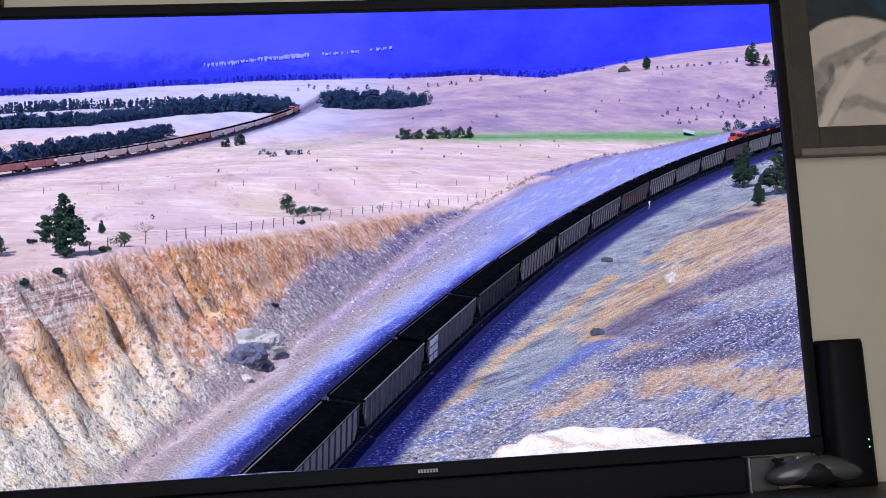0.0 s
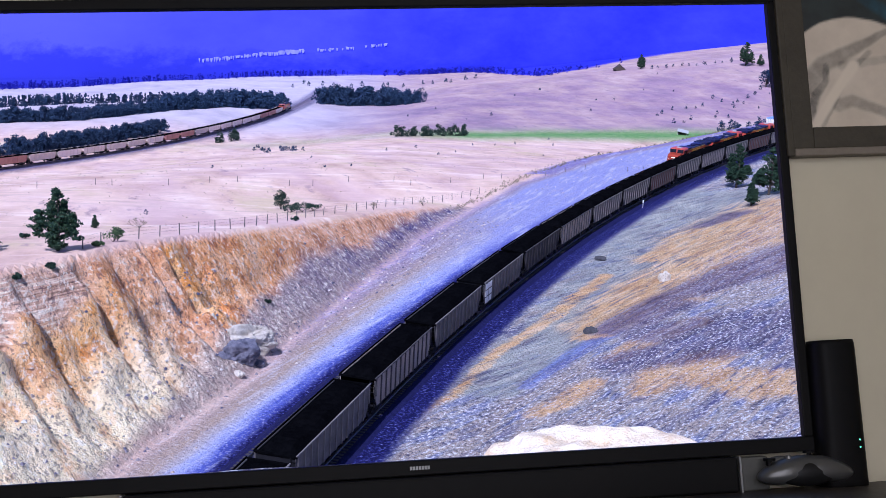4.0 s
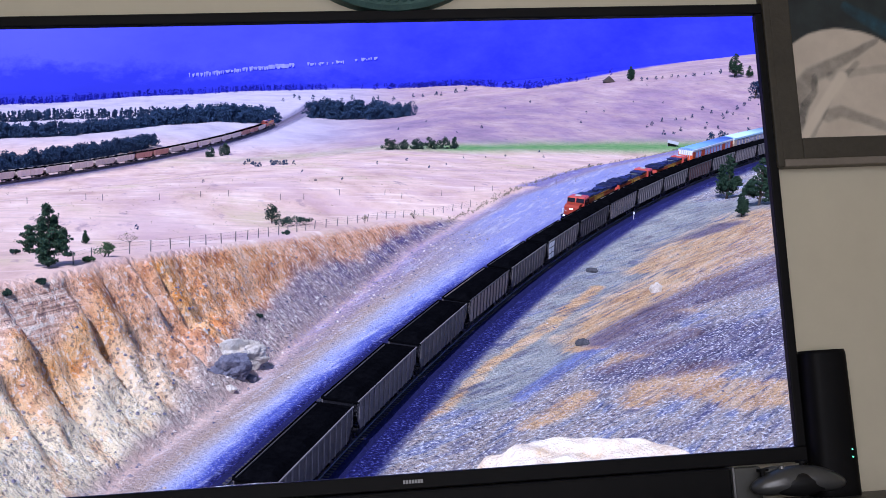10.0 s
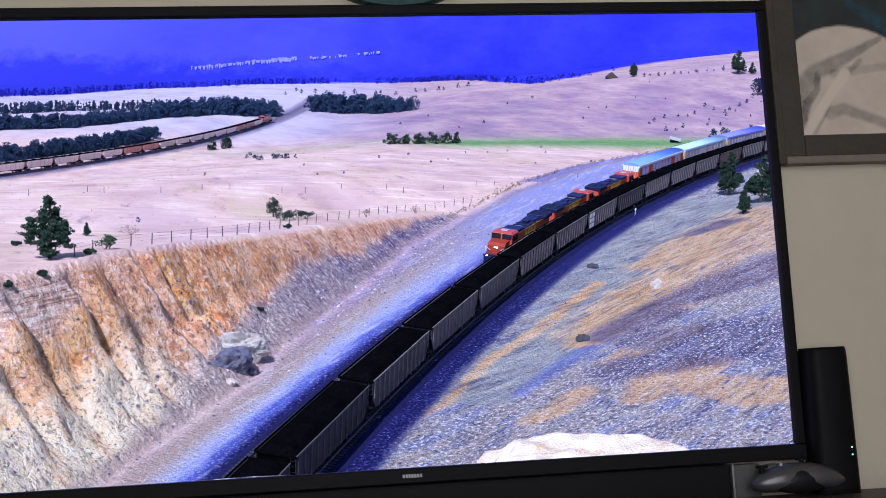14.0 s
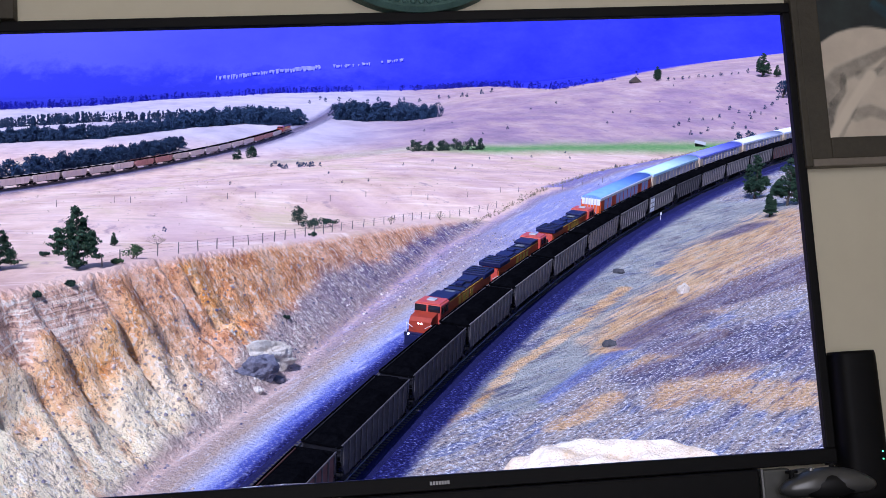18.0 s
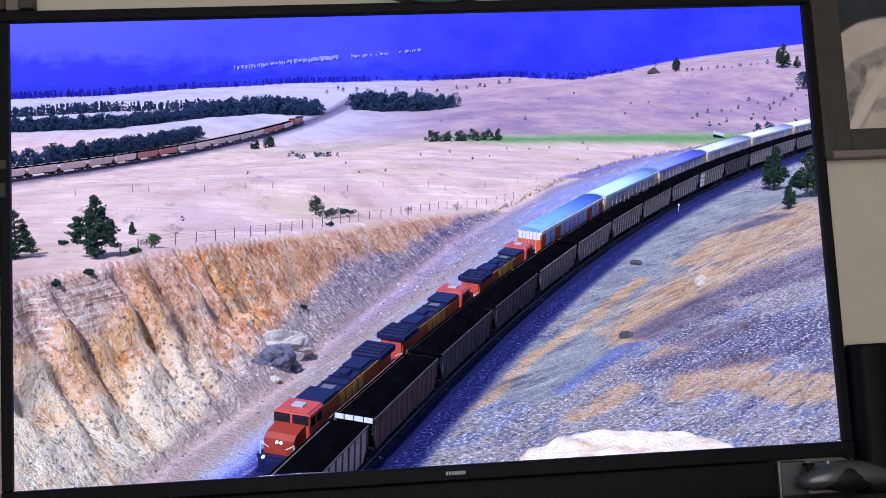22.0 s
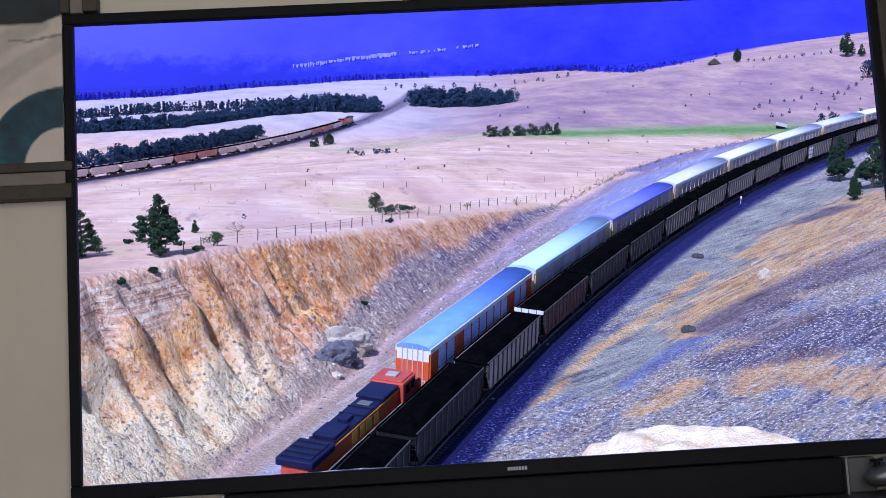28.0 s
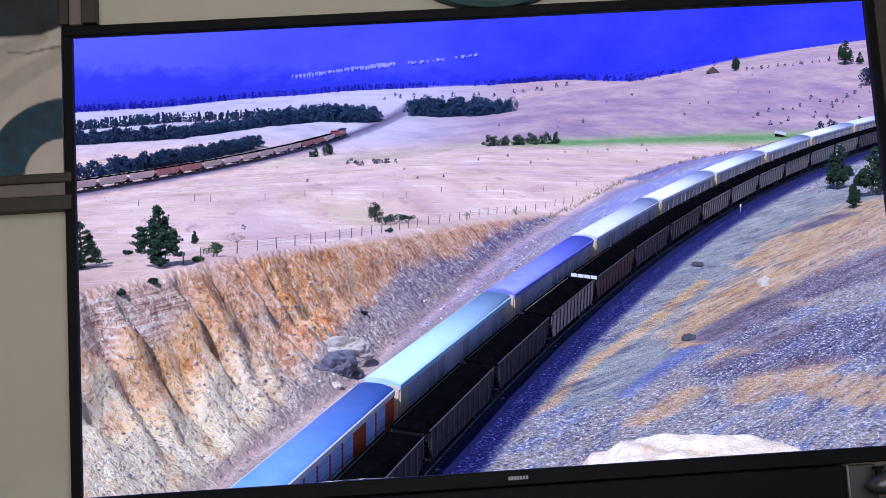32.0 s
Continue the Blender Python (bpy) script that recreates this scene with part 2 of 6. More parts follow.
        hill = mix(nt, frayed("straw"), hill, ramp(nt, n_pale, [(0.34, (0.50, 0.25, 0.10)), (0.5, (0.74, 0.44, 0.18)), (0.64, (0.80, 0.58, 0.35))]))
        hill = mix(nt, frayed("dusk"), hill, ramp(nt, n_pale, [(0.36, (0.035, 0.03, 0.09)), (0.52, (0.10, 0.085, 0.20)), (0.66, (0.30, 0.25, 0.30))]))
        hill = mix(nt, step(n_vein, 0.54, 0.62, 0.6), hill, mix(nt, 0.6, hill, (0.74, 0.62, 0.52)))
        hill = mix(nt, ramp(nt, n_vein, [(0.36, (0.8, 0.8, 0.8)), (0.45, (0, 0, 0))]), hill, mix(nt, 0.7, hill, (0.05, 0.05, 0.12)))
        loose = calc(nt, "SUBTRACT", 1.0, calc(nt, "MULTIPLY", calc(nt, "ADD", weight("teal"), calc(nt, "MULTIPLY", weight("straw"), 0.55)), 0.8), clamp=True)
        hill = mix(nt, calc(nt, "MULTIPLY", step(n_dash, 0.56, 0.60, 0.95), loose), hill, (0.84, 0.82, 0.86))
        hill = mix(nt, calc(nt, "MULTIPLY", ramp(nt, n_dash, [(0.375, (0.85, 0.85, 0.85)), (0.415, (0, 0, 0))]), loose), hill, (0.04, 0.04, 0.10))
        # wooded mountain, the blue haze of distance painted into its colour
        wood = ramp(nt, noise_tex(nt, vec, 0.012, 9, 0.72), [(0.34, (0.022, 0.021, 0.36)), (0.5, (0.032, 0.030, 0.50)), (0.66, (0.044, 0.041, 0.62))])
        # veiling glow of the screen painted in, stronger towards -x
        veil_glow = calc(nt, "MULTIPLY_ADD", xyz.outputs["X"], -0.0022, calc(nt, "MULTIPLY", noise_tex(nt, vec, 0.012, 5, 0.6), 0.35))
        wood = mix(nt, step(veil_glow, 0.05, 1.1), wood, (0.085, 0.080, 0.70))
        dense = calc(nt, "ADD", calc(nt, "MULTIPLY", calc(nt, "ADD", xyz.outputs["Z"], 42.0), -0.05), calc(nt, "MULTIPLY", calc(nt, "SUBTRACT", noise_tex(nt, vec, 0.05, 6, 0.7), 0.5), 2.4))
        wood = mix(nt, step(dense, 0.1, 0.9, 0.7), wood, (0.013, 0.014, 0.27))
        col = dry
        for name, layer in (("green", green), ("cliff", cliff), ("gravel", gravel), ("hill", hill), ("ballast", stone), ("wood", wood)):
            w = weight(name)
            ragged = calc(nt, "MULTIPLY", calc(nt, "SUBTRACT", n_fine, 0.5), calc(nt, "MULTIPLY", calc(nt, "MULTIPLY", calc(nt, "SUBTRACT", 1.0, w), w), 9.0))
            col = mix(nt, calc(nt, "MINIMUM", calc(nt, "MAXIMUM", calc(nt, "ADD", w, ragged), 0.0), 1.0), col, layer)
        nt.links.new(col, b.inputs["Base Color"])
        b.inputs["Roughness"].default_value = 0.95
        b.inputs["Specular IOR Level"].default_value = 0.1
        h = calc(nt, "ADD", calc(nt, "ADD", calc(nt, "MULTIPLY", n_mid, 0.8), calc(nt, "MULTIPLY", n_fine, 0.45)), calc(nt, "MULTIPLY", n_chip, 0.4))
        rough_bits = calc(nt, "ADD", calc(nt, "ADD", weight("cliff"), weight("hill")), calc(nt, "MULTIPLY", weight("gravel"), 0.4))
        bump(nt, b, calc(nt, "MULTIPLY", h, calc(nt, "ADD", calc(nt, "MINIMUM", rough_bits, 1.0), 0.02)), 1.0, 1.1)
    return material("ground", build)


GROUND = ground_material()
BLACK_PLASTIC = plain("black_plastic", (0.003, 0.003, 0.0035), (0.006, 0.0055, 0.0055), 6, 0.55, relief=0.03, spec=0.12)
WALL_PAINT = plain("wall_paint", (0.51, 0.465, 0.335), (0.56, 0.515, 0.375), 3, 0.9, relief=0.12, dist=0.003)
DARK_WOOD = plain("dark_wood", (0.018, 0.014, 0.012), (0.035, 0.028, 0.022), 5, 0.5)
COAL = plain("coal", (0.001, 0.001, 0.0015), (0.004, 0.004, 0.005), 2.5, 1.0, relief=0.6, dist=0.08, spec=0.0)
CAR_STEEL = plain("weathered_steel", (0.07, 0.063, 0.066), (0.15, 0.133, 0.135), 0.8, 0.7, random_by_object=0.8, spec=0.2)
DARK_STEEL = plain("dark_steel", (0.006, 0.006, 0.008), (0.014, 0.013, 0.016), 2, 0.8, spec=0.15)
ORANGE = plain("orange_paint", (0.52, 0.075, 0.016), (0.66, 0.11, 0.025), 1.5, 0.4, relief=0.02, spec=0.4)
WHITE_ROOF = plain("pale_roof", (0.50, 0.52, 0.66), (0.62, 0.63, 0.76), 0.6, 0.85, relief=0.03, random_by_object=0.3, spec=0.15)
BLUE_ROOF = plain("blue_roof", (0.13, 0.26, 0.72), (0.21, 0.36, 0.82), 0.6, 0.42, relief=0.03, spec=0.6)
VIOLET_ROOF = plain("violet_roof", (0.17, 0.18, 0.74), (0.25, 0.26, 0.84), 0.6, 0.42, relief=0.03, spec=0.6)
GREY_PAINT = plain("grey_paint", (0.35, 0.35, 0.35), (0.45, 0.45, 0.45), 5, 0.5)
GREY_DARK = plain("dark_grey_plastic", (0.06, 0.06, 0.055), (0.08, 0.08, 0.07), 8, 0.6)
GLOSS_BLACK = plain("gloss_black", (0.006, 0.006, 0.007), (0.010, 0.010, 0.010), 6, 0.35, relief=0.0, spec=0.3)
SILVER = plain("silver_plastic", (0.20, 0.20, 0.20), (0.30, 0.30, 0.29), 10, 0.35, 0.5, relief=0.02)
PAD_GREY = plain("pad_grey", (0.09, 0.09, 0.088), (0.12, 0.12, 0.117), 10, 0.30, 0.5, relief=0.0, spec=0.6)
FRAME_BROWN = plain("frame_brown", (0.044, 0.039, 0.028), (0.064, 0.056, 0.040), 14, 0.55, spec=0.2)
FRAME_LIGHT = plain("frame_light", (0.16, 0.138, 0.108), (0.21, 0.18, 0.14), 14, 0.55, spec=0.2)
CANVAS = plain("cream_canvas", (0.66, 0.58, 0.45), (0.78, 0.70, 0.56), 7, 0.8, relief=0.2, dist=0.002)
VERDIGRIS = plain("verdigris", (0.04, 0.085, 0.075), (0.09, 0.17, 0.15), 25, 0.55, 0.2)


def glow(name, color, strength):
    def build(nt, b):
        b.inputs["Base Color"].default_value = (*color, 1)
        b.inputs["Emission Color"].default_value = (*color, 1)
        b.inputs["Emission Strength"].default_value = strength
    return material(name, build)


GREEN_GLOW = glow("green_light", (0.2, 1.0, 0.4), 2.0)
HEADLIGHT = glow("headlight", (1.0, 0.95, 0.85), 3.0)
HOOD_BLACK = plain("hood_black", (0.005, 0.006, 0.028), (0.013, 0.015, 0.07), 1.5, 0.4, relief=0.03, spec=0.3)
CAB_RED = plain("faded_red_paint", (0.42, 0.052, 0.034), (0.54, 0.085, 0.055), 1.5, 0.4, relief=0.03)
YELLOW = plain("yellow_paint", (0.74, 0.42, 0.04), (0.84, 0.52, 0.07), 2, 0.45, relief=0.03)
WHITE_PAINT = plain("white_paint", (0.62, 0.62, 0.62), (0.78, 0.78, 0.78), 3, 0.5, relief=0.05)
CAB_GLASS = plain("dark_glass", (0.004, 0.005, 0.008), (0.008, 0.010, 0.015), 2, 0.05, relief=0.0)
RACK_PANEL = plain("rack_panel", (0.34, 0.31, 0.42), (0.50, 0.45, 0.52), 1.0, 0.6, random_by_object=0.4, spec=0.2)
PALE_PANEL = plain("pale_panel", (0.42, 0.47, 0.74), (0.58, 0.63, 0.86), 1.0, 0.6, spec=0.2)
RACK_POST = plain("rack_post", (0.55, 0.41, 0.27), (0.70, 0.55, 0.40), 2.0, 0.55, random_by_object=0.2)
BLACK_STEEL = plain("black_car_paint", (0.016, 0.015, 0.018), (0.05, 0.045, 0.05), 0.8, 0.7, random_by_object=0.5, spec=0.15)
FORE_ROCK = plain("cream_rock", (0.62, 0.42, 0.22), (0.98, 0.90, 0.76), 3.5, 0.9, relief=0.8, dist=0.04)
CYAN_ROOF = plain("cyan_roof", (0.40, 0.58, 0.74), (0.50, 0.68, 0.82), 0.6, 0.7, relief=0.03, spec=0.5)
NOSE_RED = plain("nose_red", (0.24, 0.028, 0.012), (0.34, 0.045, 0.018), 1.5, 0.4, relief=0.02, spec=0.4)
RUST = plain("rusty_steel", (0.07, 0.028, 0.026), (0.15, 0.07, 0.06), 0.9, 0.8, random_by_object=0.3, spec=0.2)
CREAM_STEEL = plain("cream_steel", (0.26, 0.215, 0.19), (0.40, 0.33, 0.295), 0.9, 0.7, random_by_object=0.3, spec=0.2)
TIE_WOOD = plain("tie_wood", (0.03, 0.026, 0.03), (0.06, 0.05, 0.055), 3, 0.9)
RAIL_STEEL = plain("rail_steel", (0.10, 0.09, 0.10), (0.20, 0.18, 0.18), 3, 0.35, 0.9)


def foliage(name, c1, c2, c3):
    def build(nt, b):
        geo = nt.nodes.new("ShaderNodeNewGeometry")
        info = nt.nodes.new("ShaderNodeObjectInfo")
        col = ramp(nt, geo.outputs["Random Per Island"], [(0.0, c1), (0.5, c2), (1.0, c3)])
        val = calc(nt, "MULTIPLY_ADD", info.outputs["Random"], 0.3, 0.85)
        hsv = nt.nodes.new("ShaderNodeHueSaturation")
        nt.links.new(val, hsv.inputs["Value"])
        nt.links.new(col, hsv.inputs["Color"])
        nt.links.new(hsv.outputs[0], b.inputs["Base Color"])
        b.inputs["Roughness"].default_value = 0.75
        b.inputs["Specular IOR Level"].default_value = 0.2
    return material(name, build)


PINE_GREEN = foliage("pine_needles", (0.012, 0.03, 0.022), (0.025, 0.055, 0.03), (0.05, 0.085, 0.04))
# blue of the distant air is mixed into this leaf colour
GROVE_GREEN = foliage("hazed_far_leaves", (0.018, 0.036, 0.085), (0.024, 0.046, 0.10), (0.036, 0.066, 0.12))
BUSH_GREEN = foliage("bush_leaves", (0.02, 0.045, 0.02), (0.05, 0.085, 0.035), (0.09, 0.13, 0.05))
STRAW = foliage("dry_stems", (0.16, 0.13, 0.08), (0.28, 0.23, 0.15), (0.42, 0.35, 0.24))
BARK = plain("bark", (0.035, 0.025, 0.02), (0.08, 0.06, 0.045), 3, 0.9, relief=0.6)
POST_WOOD = plain("grey_post_wood", (0.10, 0.085, 0.08), (0.20, 0.17, 0.16), 4, 0.9, random_by_object=0.4)
ROCK_PALE = plain("pale_rock", (0.42, 0.34, 0.25), (0.78, 0.72, 0.64), 1.3, 0.9, relief=0.8, dist=0.15)
ROCK_GREY = plain("grey_rock", (0.06, 0.06, 0.10), (0.26, 0.25, 0.31), 2.0, 0.9, relief=0.8, dist=0.15)


def debris_material():
    def build(nt, b):
        geo = nt.nodes.new("ShaderNodeNewGeometry")
        col = ramp(nt, geo.outputs["Random Per Island"], [(0.0, (0.06, 0.06, 0.11)), (0.5, (0.24, 0.20, 0.21)), (0.85, (0.44, 0.34, 0.27)), (1.0, (0.66, 0.60, 0.56))])
        nt.links.new(col, b.inputs["Base Color"])
        b.inputs["Roughness"].default_value = 0.9
    return material("loose_stone", build)


DEBRIS = debris_material()
BUSH_DARK = foliage("dark_bush_leaves", (0.010, 0.025, 0.02), (0.022, 0.045, 0.03), (0.04, 0.07, 0.045))
# leaf colour nearly all painted haze, close to the mountain's blue
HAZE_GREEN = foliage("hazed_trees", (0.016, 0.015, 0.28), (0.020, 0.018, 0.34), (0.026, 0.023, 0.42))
DARK_ROCK = plain("dark_rock", (0.03, 0.03, 0.04), (0.09, 0.085, 0.09), 2.0, 0.9, relief=0.6, dist=0.1)
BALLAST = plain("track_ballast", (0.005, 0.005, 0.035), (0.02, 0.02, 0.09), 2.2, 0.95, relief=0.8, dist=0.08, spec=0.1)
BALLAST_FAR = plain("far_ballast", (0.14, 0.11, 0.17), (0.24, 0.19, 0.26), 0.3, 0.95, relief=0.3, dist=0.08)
# cream paint lifted to carry the sun and haze these sides lack
FAR_PAINT = plain("far_car_lit_paint", (0.70, 0.54, 0.47), (0.84, 0.70, 0.63), 0.4, 0.7, random_by_object=0.35, spec=0.2)
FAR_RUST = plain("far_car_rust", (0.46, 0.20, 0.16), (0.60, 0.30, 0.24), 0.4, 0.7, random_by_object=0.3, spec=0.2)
RIB_STEEL = plain("rib_steel", (0.14, 0.125, 0.12), (0.24, 0.215, 0.205), 0.8, 0.75, spec=0.15)
RIB_DARK = plain("dark_rib_steel", (0.05, 0.045, 0.048), (0.11, 0.098, 0.10), 0.8, 0.75, spec=0.15)
# pale grass with the mountain's blue haze painted into it
CLEARING = plain("hazed_clearing_grass", (0.16, 0.16, 0.55), (0.34, 0.33, 0.74), 0.2, 0.9, relief=0.0, spec=0.0)

# ---- small builders ----
def part(name, bm, mat, parent=None, label="", m=None):
    me = bpy.data.meshes.new(name)
    bm.normal_update()
    bm.to_mesh(me)
    bm.free()
    me.materials.append(mat)
    ob = new(name, me)
    if parent is not None:
        ob.parent = parent
    if m is not None:
        ob.matrix_local = m
    if label:
        ob["label"] = label
    return ob


def empty(name, m, label, category, group="", kind=""):
    ob = new(name)
    ob.empty_display_size = 0.3
    ob.matrix_world = m
    return tagged(ob, label, category, group, kind)


def box(bm, x0, x1, y0, y1, z0, z1, bevel=0.0):
    verts = bmesh.ops.create_cube(bm, size=1.0, matrix=Matrix.LocRotScale(((x0 + x1) / 2, (y0 + y1) / 2, (z0 + z1) / 2), None, (x1 - x0, y1 - y0, z1 - z0)))["verts"]
    if bevel:
        edges = {e for vv in verts for e in vv.link_edges}
        bmesh.ops.bevel(bm, geom=list(edges), offset=bevel, segments=2, profile=0.5, affect="EDGES")
    return bm


def block(x0, x1, y0, y1, z0, z1, bevel=0.0):
    return box(bmesh.new(), x0, x1, y0, y1, z0, z1, bevel)


def rod(bm, a, b, r, seg=8, r2=None):
    a, b = Vector(a), Vector(b)
    d = b - a
    m = Matrix.Translation((a + b) / 2) @ d.to_track_quat("Z", "Y").to_matrix().to_4x4()
    bmesh.ops.create_cone(bm, cap_ends=True, segments=seg, radius1=r, radius2=r if r2 is None else r2, depth=d.length, matrix=m)
    return bm


# ---- the lie of the land ----
# the coal track's centre line: x as a cubic of y, then arc length along it
TRACK = (8.736e-07, 6.187e-04, 0.19642, -24.43)
TRACK_GAP = 4.05


def track_x(y):
    return ((TRACK[0] * y + TRACK[1]) * y + TRACK[2]) * y + TRACK[3]


_ys = np.linspace(-130.0, 620.0, 7501)
_xs = track_x(_ys)
_run = np.concatenate(([0.0], np.cumsum(np.hypot(np.diff(_xs), np.diff(_ys)))))
_run -= np.interp(20.0, _ys, _run)


def on_track(s, side=0.0):
    """Place and heading at arc length s, side metres to the left of the coal track."""
    y = float(np.interp(s, _run, _ys))
    x = float(track_x(y))
    slope = float((3 * TRACK[0] * y + 2 * TRACK[1]) * y + TRACK[2])
    h = math.atan2(slope, 1.0)
    return Vector((x - side * math.cos(h), y + side * math.sin(h), 0.0)), h


def smooth(a, b, v):
    t = np.clip((v - a) / (b - a), 0, 1)
    return t * t * (3 - 2 * t)


_rng = np.random.RandomState(7)
_lattice = _rng.rand(256, 256)


def value_noise(x, y):
    xi, yi = np.floor(x).astype(int), np.floor(y).astype(int)
    fx, fy = x - xi, y - yi
    fx, fy = fx * fx * (3 - 2 * fx), fy * fy * (3 - 2 * fy)
    g = lambda i, j: _lattice[(xi + i) % 256, (yi + j) % 256]
    return (g(0, 0) * (1 - fx) + g(1, 0) * fx) * (1 - fy) + (g(0, 1) * (1 - fx) + g(1, 1) * fx) * fy


def fbm(x, y, octaves=4):
    total, amp = 0.0, 0.5
    for i in range(octaves):
        total = total + amp * (value_noise(x + 17.3 * i, y + 5.1 * i) - 0.5)
        x, y, amp = x * 2.03, y * 2.03, amp * 0.5
    return total


def far_track_x(y):
    return -112.9 + 0.243 * (y - 310.0) - 0.00023 * (y - 310.0) ** 2


def far_track_z(y):
    return -23.9 - 0.082 * (y - 310.0) + 0.000083 * (y - 310.0) ** 2


def near_line(x, z, pts, w0, w1):
    """How far a soft brush stroke along pts, w0 wide at its start and w1 at its end, covers x, z."""
    best = np.zeros_like(x)
    n = len(pts) - 1
    for i, ((ax, az), (bx, bz)) in enumerate(zip(pts, pts[1:])):
        t = np.clip(((x - ax) * (bx - ax) + (z - az) * (bz - az)) / ((bx - ax) ** 2 + (bz - az) ** 2), 0, 1)
        d = np.hypot(x - ax - t * (bx - ax), z - az - t * (bz - az))
        w = w0 + (w1 - w0) * (i + t) / n
        best = np.maximum(best, 1 - smooth(0.45 * w, w, d))
    return best


def meadow(x, y):
    z = 12.0 - 0.115 * (np.minimum(y, 430) - 100.0) - 0.05 * np.maximum(y - 430, 0) + 0.06 * np.minimum(x, 0)
    z = z + 0.19 * np.maximum(x, 0) * smooth(380, 800, y) * (1 - 0.15 * smooth(690, 800, y)) * (1 - 0.6 * smooth(880, 1150, y))
    return z + 1.2 * fbm(x / 38, y / 38, 3) * smooth(150, 260, y)


def lateral(x, y):
    slope = (3 * TRACK[0] * y + 2 * TRACK[1]) * y + TRACK[2]
    return (track_x(y) - x) / np.sqrt(1 + slope * slope)


def wood_edge(x):
    """Northing at which the meadow gives way to forest."""
    return np.interp(x, [-420, -300, -246, -206, -129, -29, 47, 66, 92, 129, 171, 230, 300], [830, 815, 835, 925, 1010, 1030, 1024, 900, 742, 788, 850, 890, 868])


# strokes of cover on the hillside: cover, points of its middle line, half width at its start and end
STROKES = [
    ("straw", [(2.1, 88.3), (8.4, 101.1), (17.6, 120.4), (26.7, 138.3)], 0.2, 0.5),
    ("straw", [(20.5, 110.5), (23.2, 115.0), (32.1, 126.7), (42.2, 134.0), (54.0, 144.0)], 1.2, 6.5),
    ("straw", [(36.5, 146.0), (48.0, 156.0), (64.0, 168.0)], 2.5, 8.0),
    ("straw", [(21.8, 90.0), (24.5, 94.0), (28.4, 95.9)], 0.9, 1.4),
    ("straw", [(27.0, 90.0), (31.0, 85.0)], 1.3, 1.8),
    ("straw", [(12.2, 87.6), (15.7, 91.3), (17.6, 93.0)], 0.5, 0.8),
    ("straw", [(21.0, 99.5), (25.0, 105.0), (30.0, 108.0)], 0.7, 1.1),
    ("teal", [(9.0, 97.5), (17.4, 111.0), (24.6, 126.4), (31.0, 142.0), (42.0, 165.0), (54.0, 192.0)], 2.0, 6.0),
    ("azure", [(12.6, 96.5), (17.6, 103.6), (22.0, 110.0)], 0.5, 0.7),
    ("dusk", [(22.6, 111.4), (28.5, 116.5)], 1.3, 2.0),
    ("dusk", [(28.8, 120.0), (37.6, 125.0), (50.0, 133.5)], 1.0, 3.2),
    ("dusk", [(26.5, 107.0), (32.5, 103.5), (40.0, 97.0)], 1.9, 4.5),
    ("dusk", [(22.0, 98.0), (28.5, 99.5)], 1.6, 2.4),
    ("dusk", [(45.0, 166.0), (52.0, 172.0)], 0.8, 1.6),
]


def bank_foot(y):
    """How far left of the coal track the cut bank begins."""
    return np.interp(y, [97, 113, 131, 156, 180, 200, 235, 270], [12.6, 14.1, 15.7, 18.4, 20.0, 22.0, 22.2, 18.5])


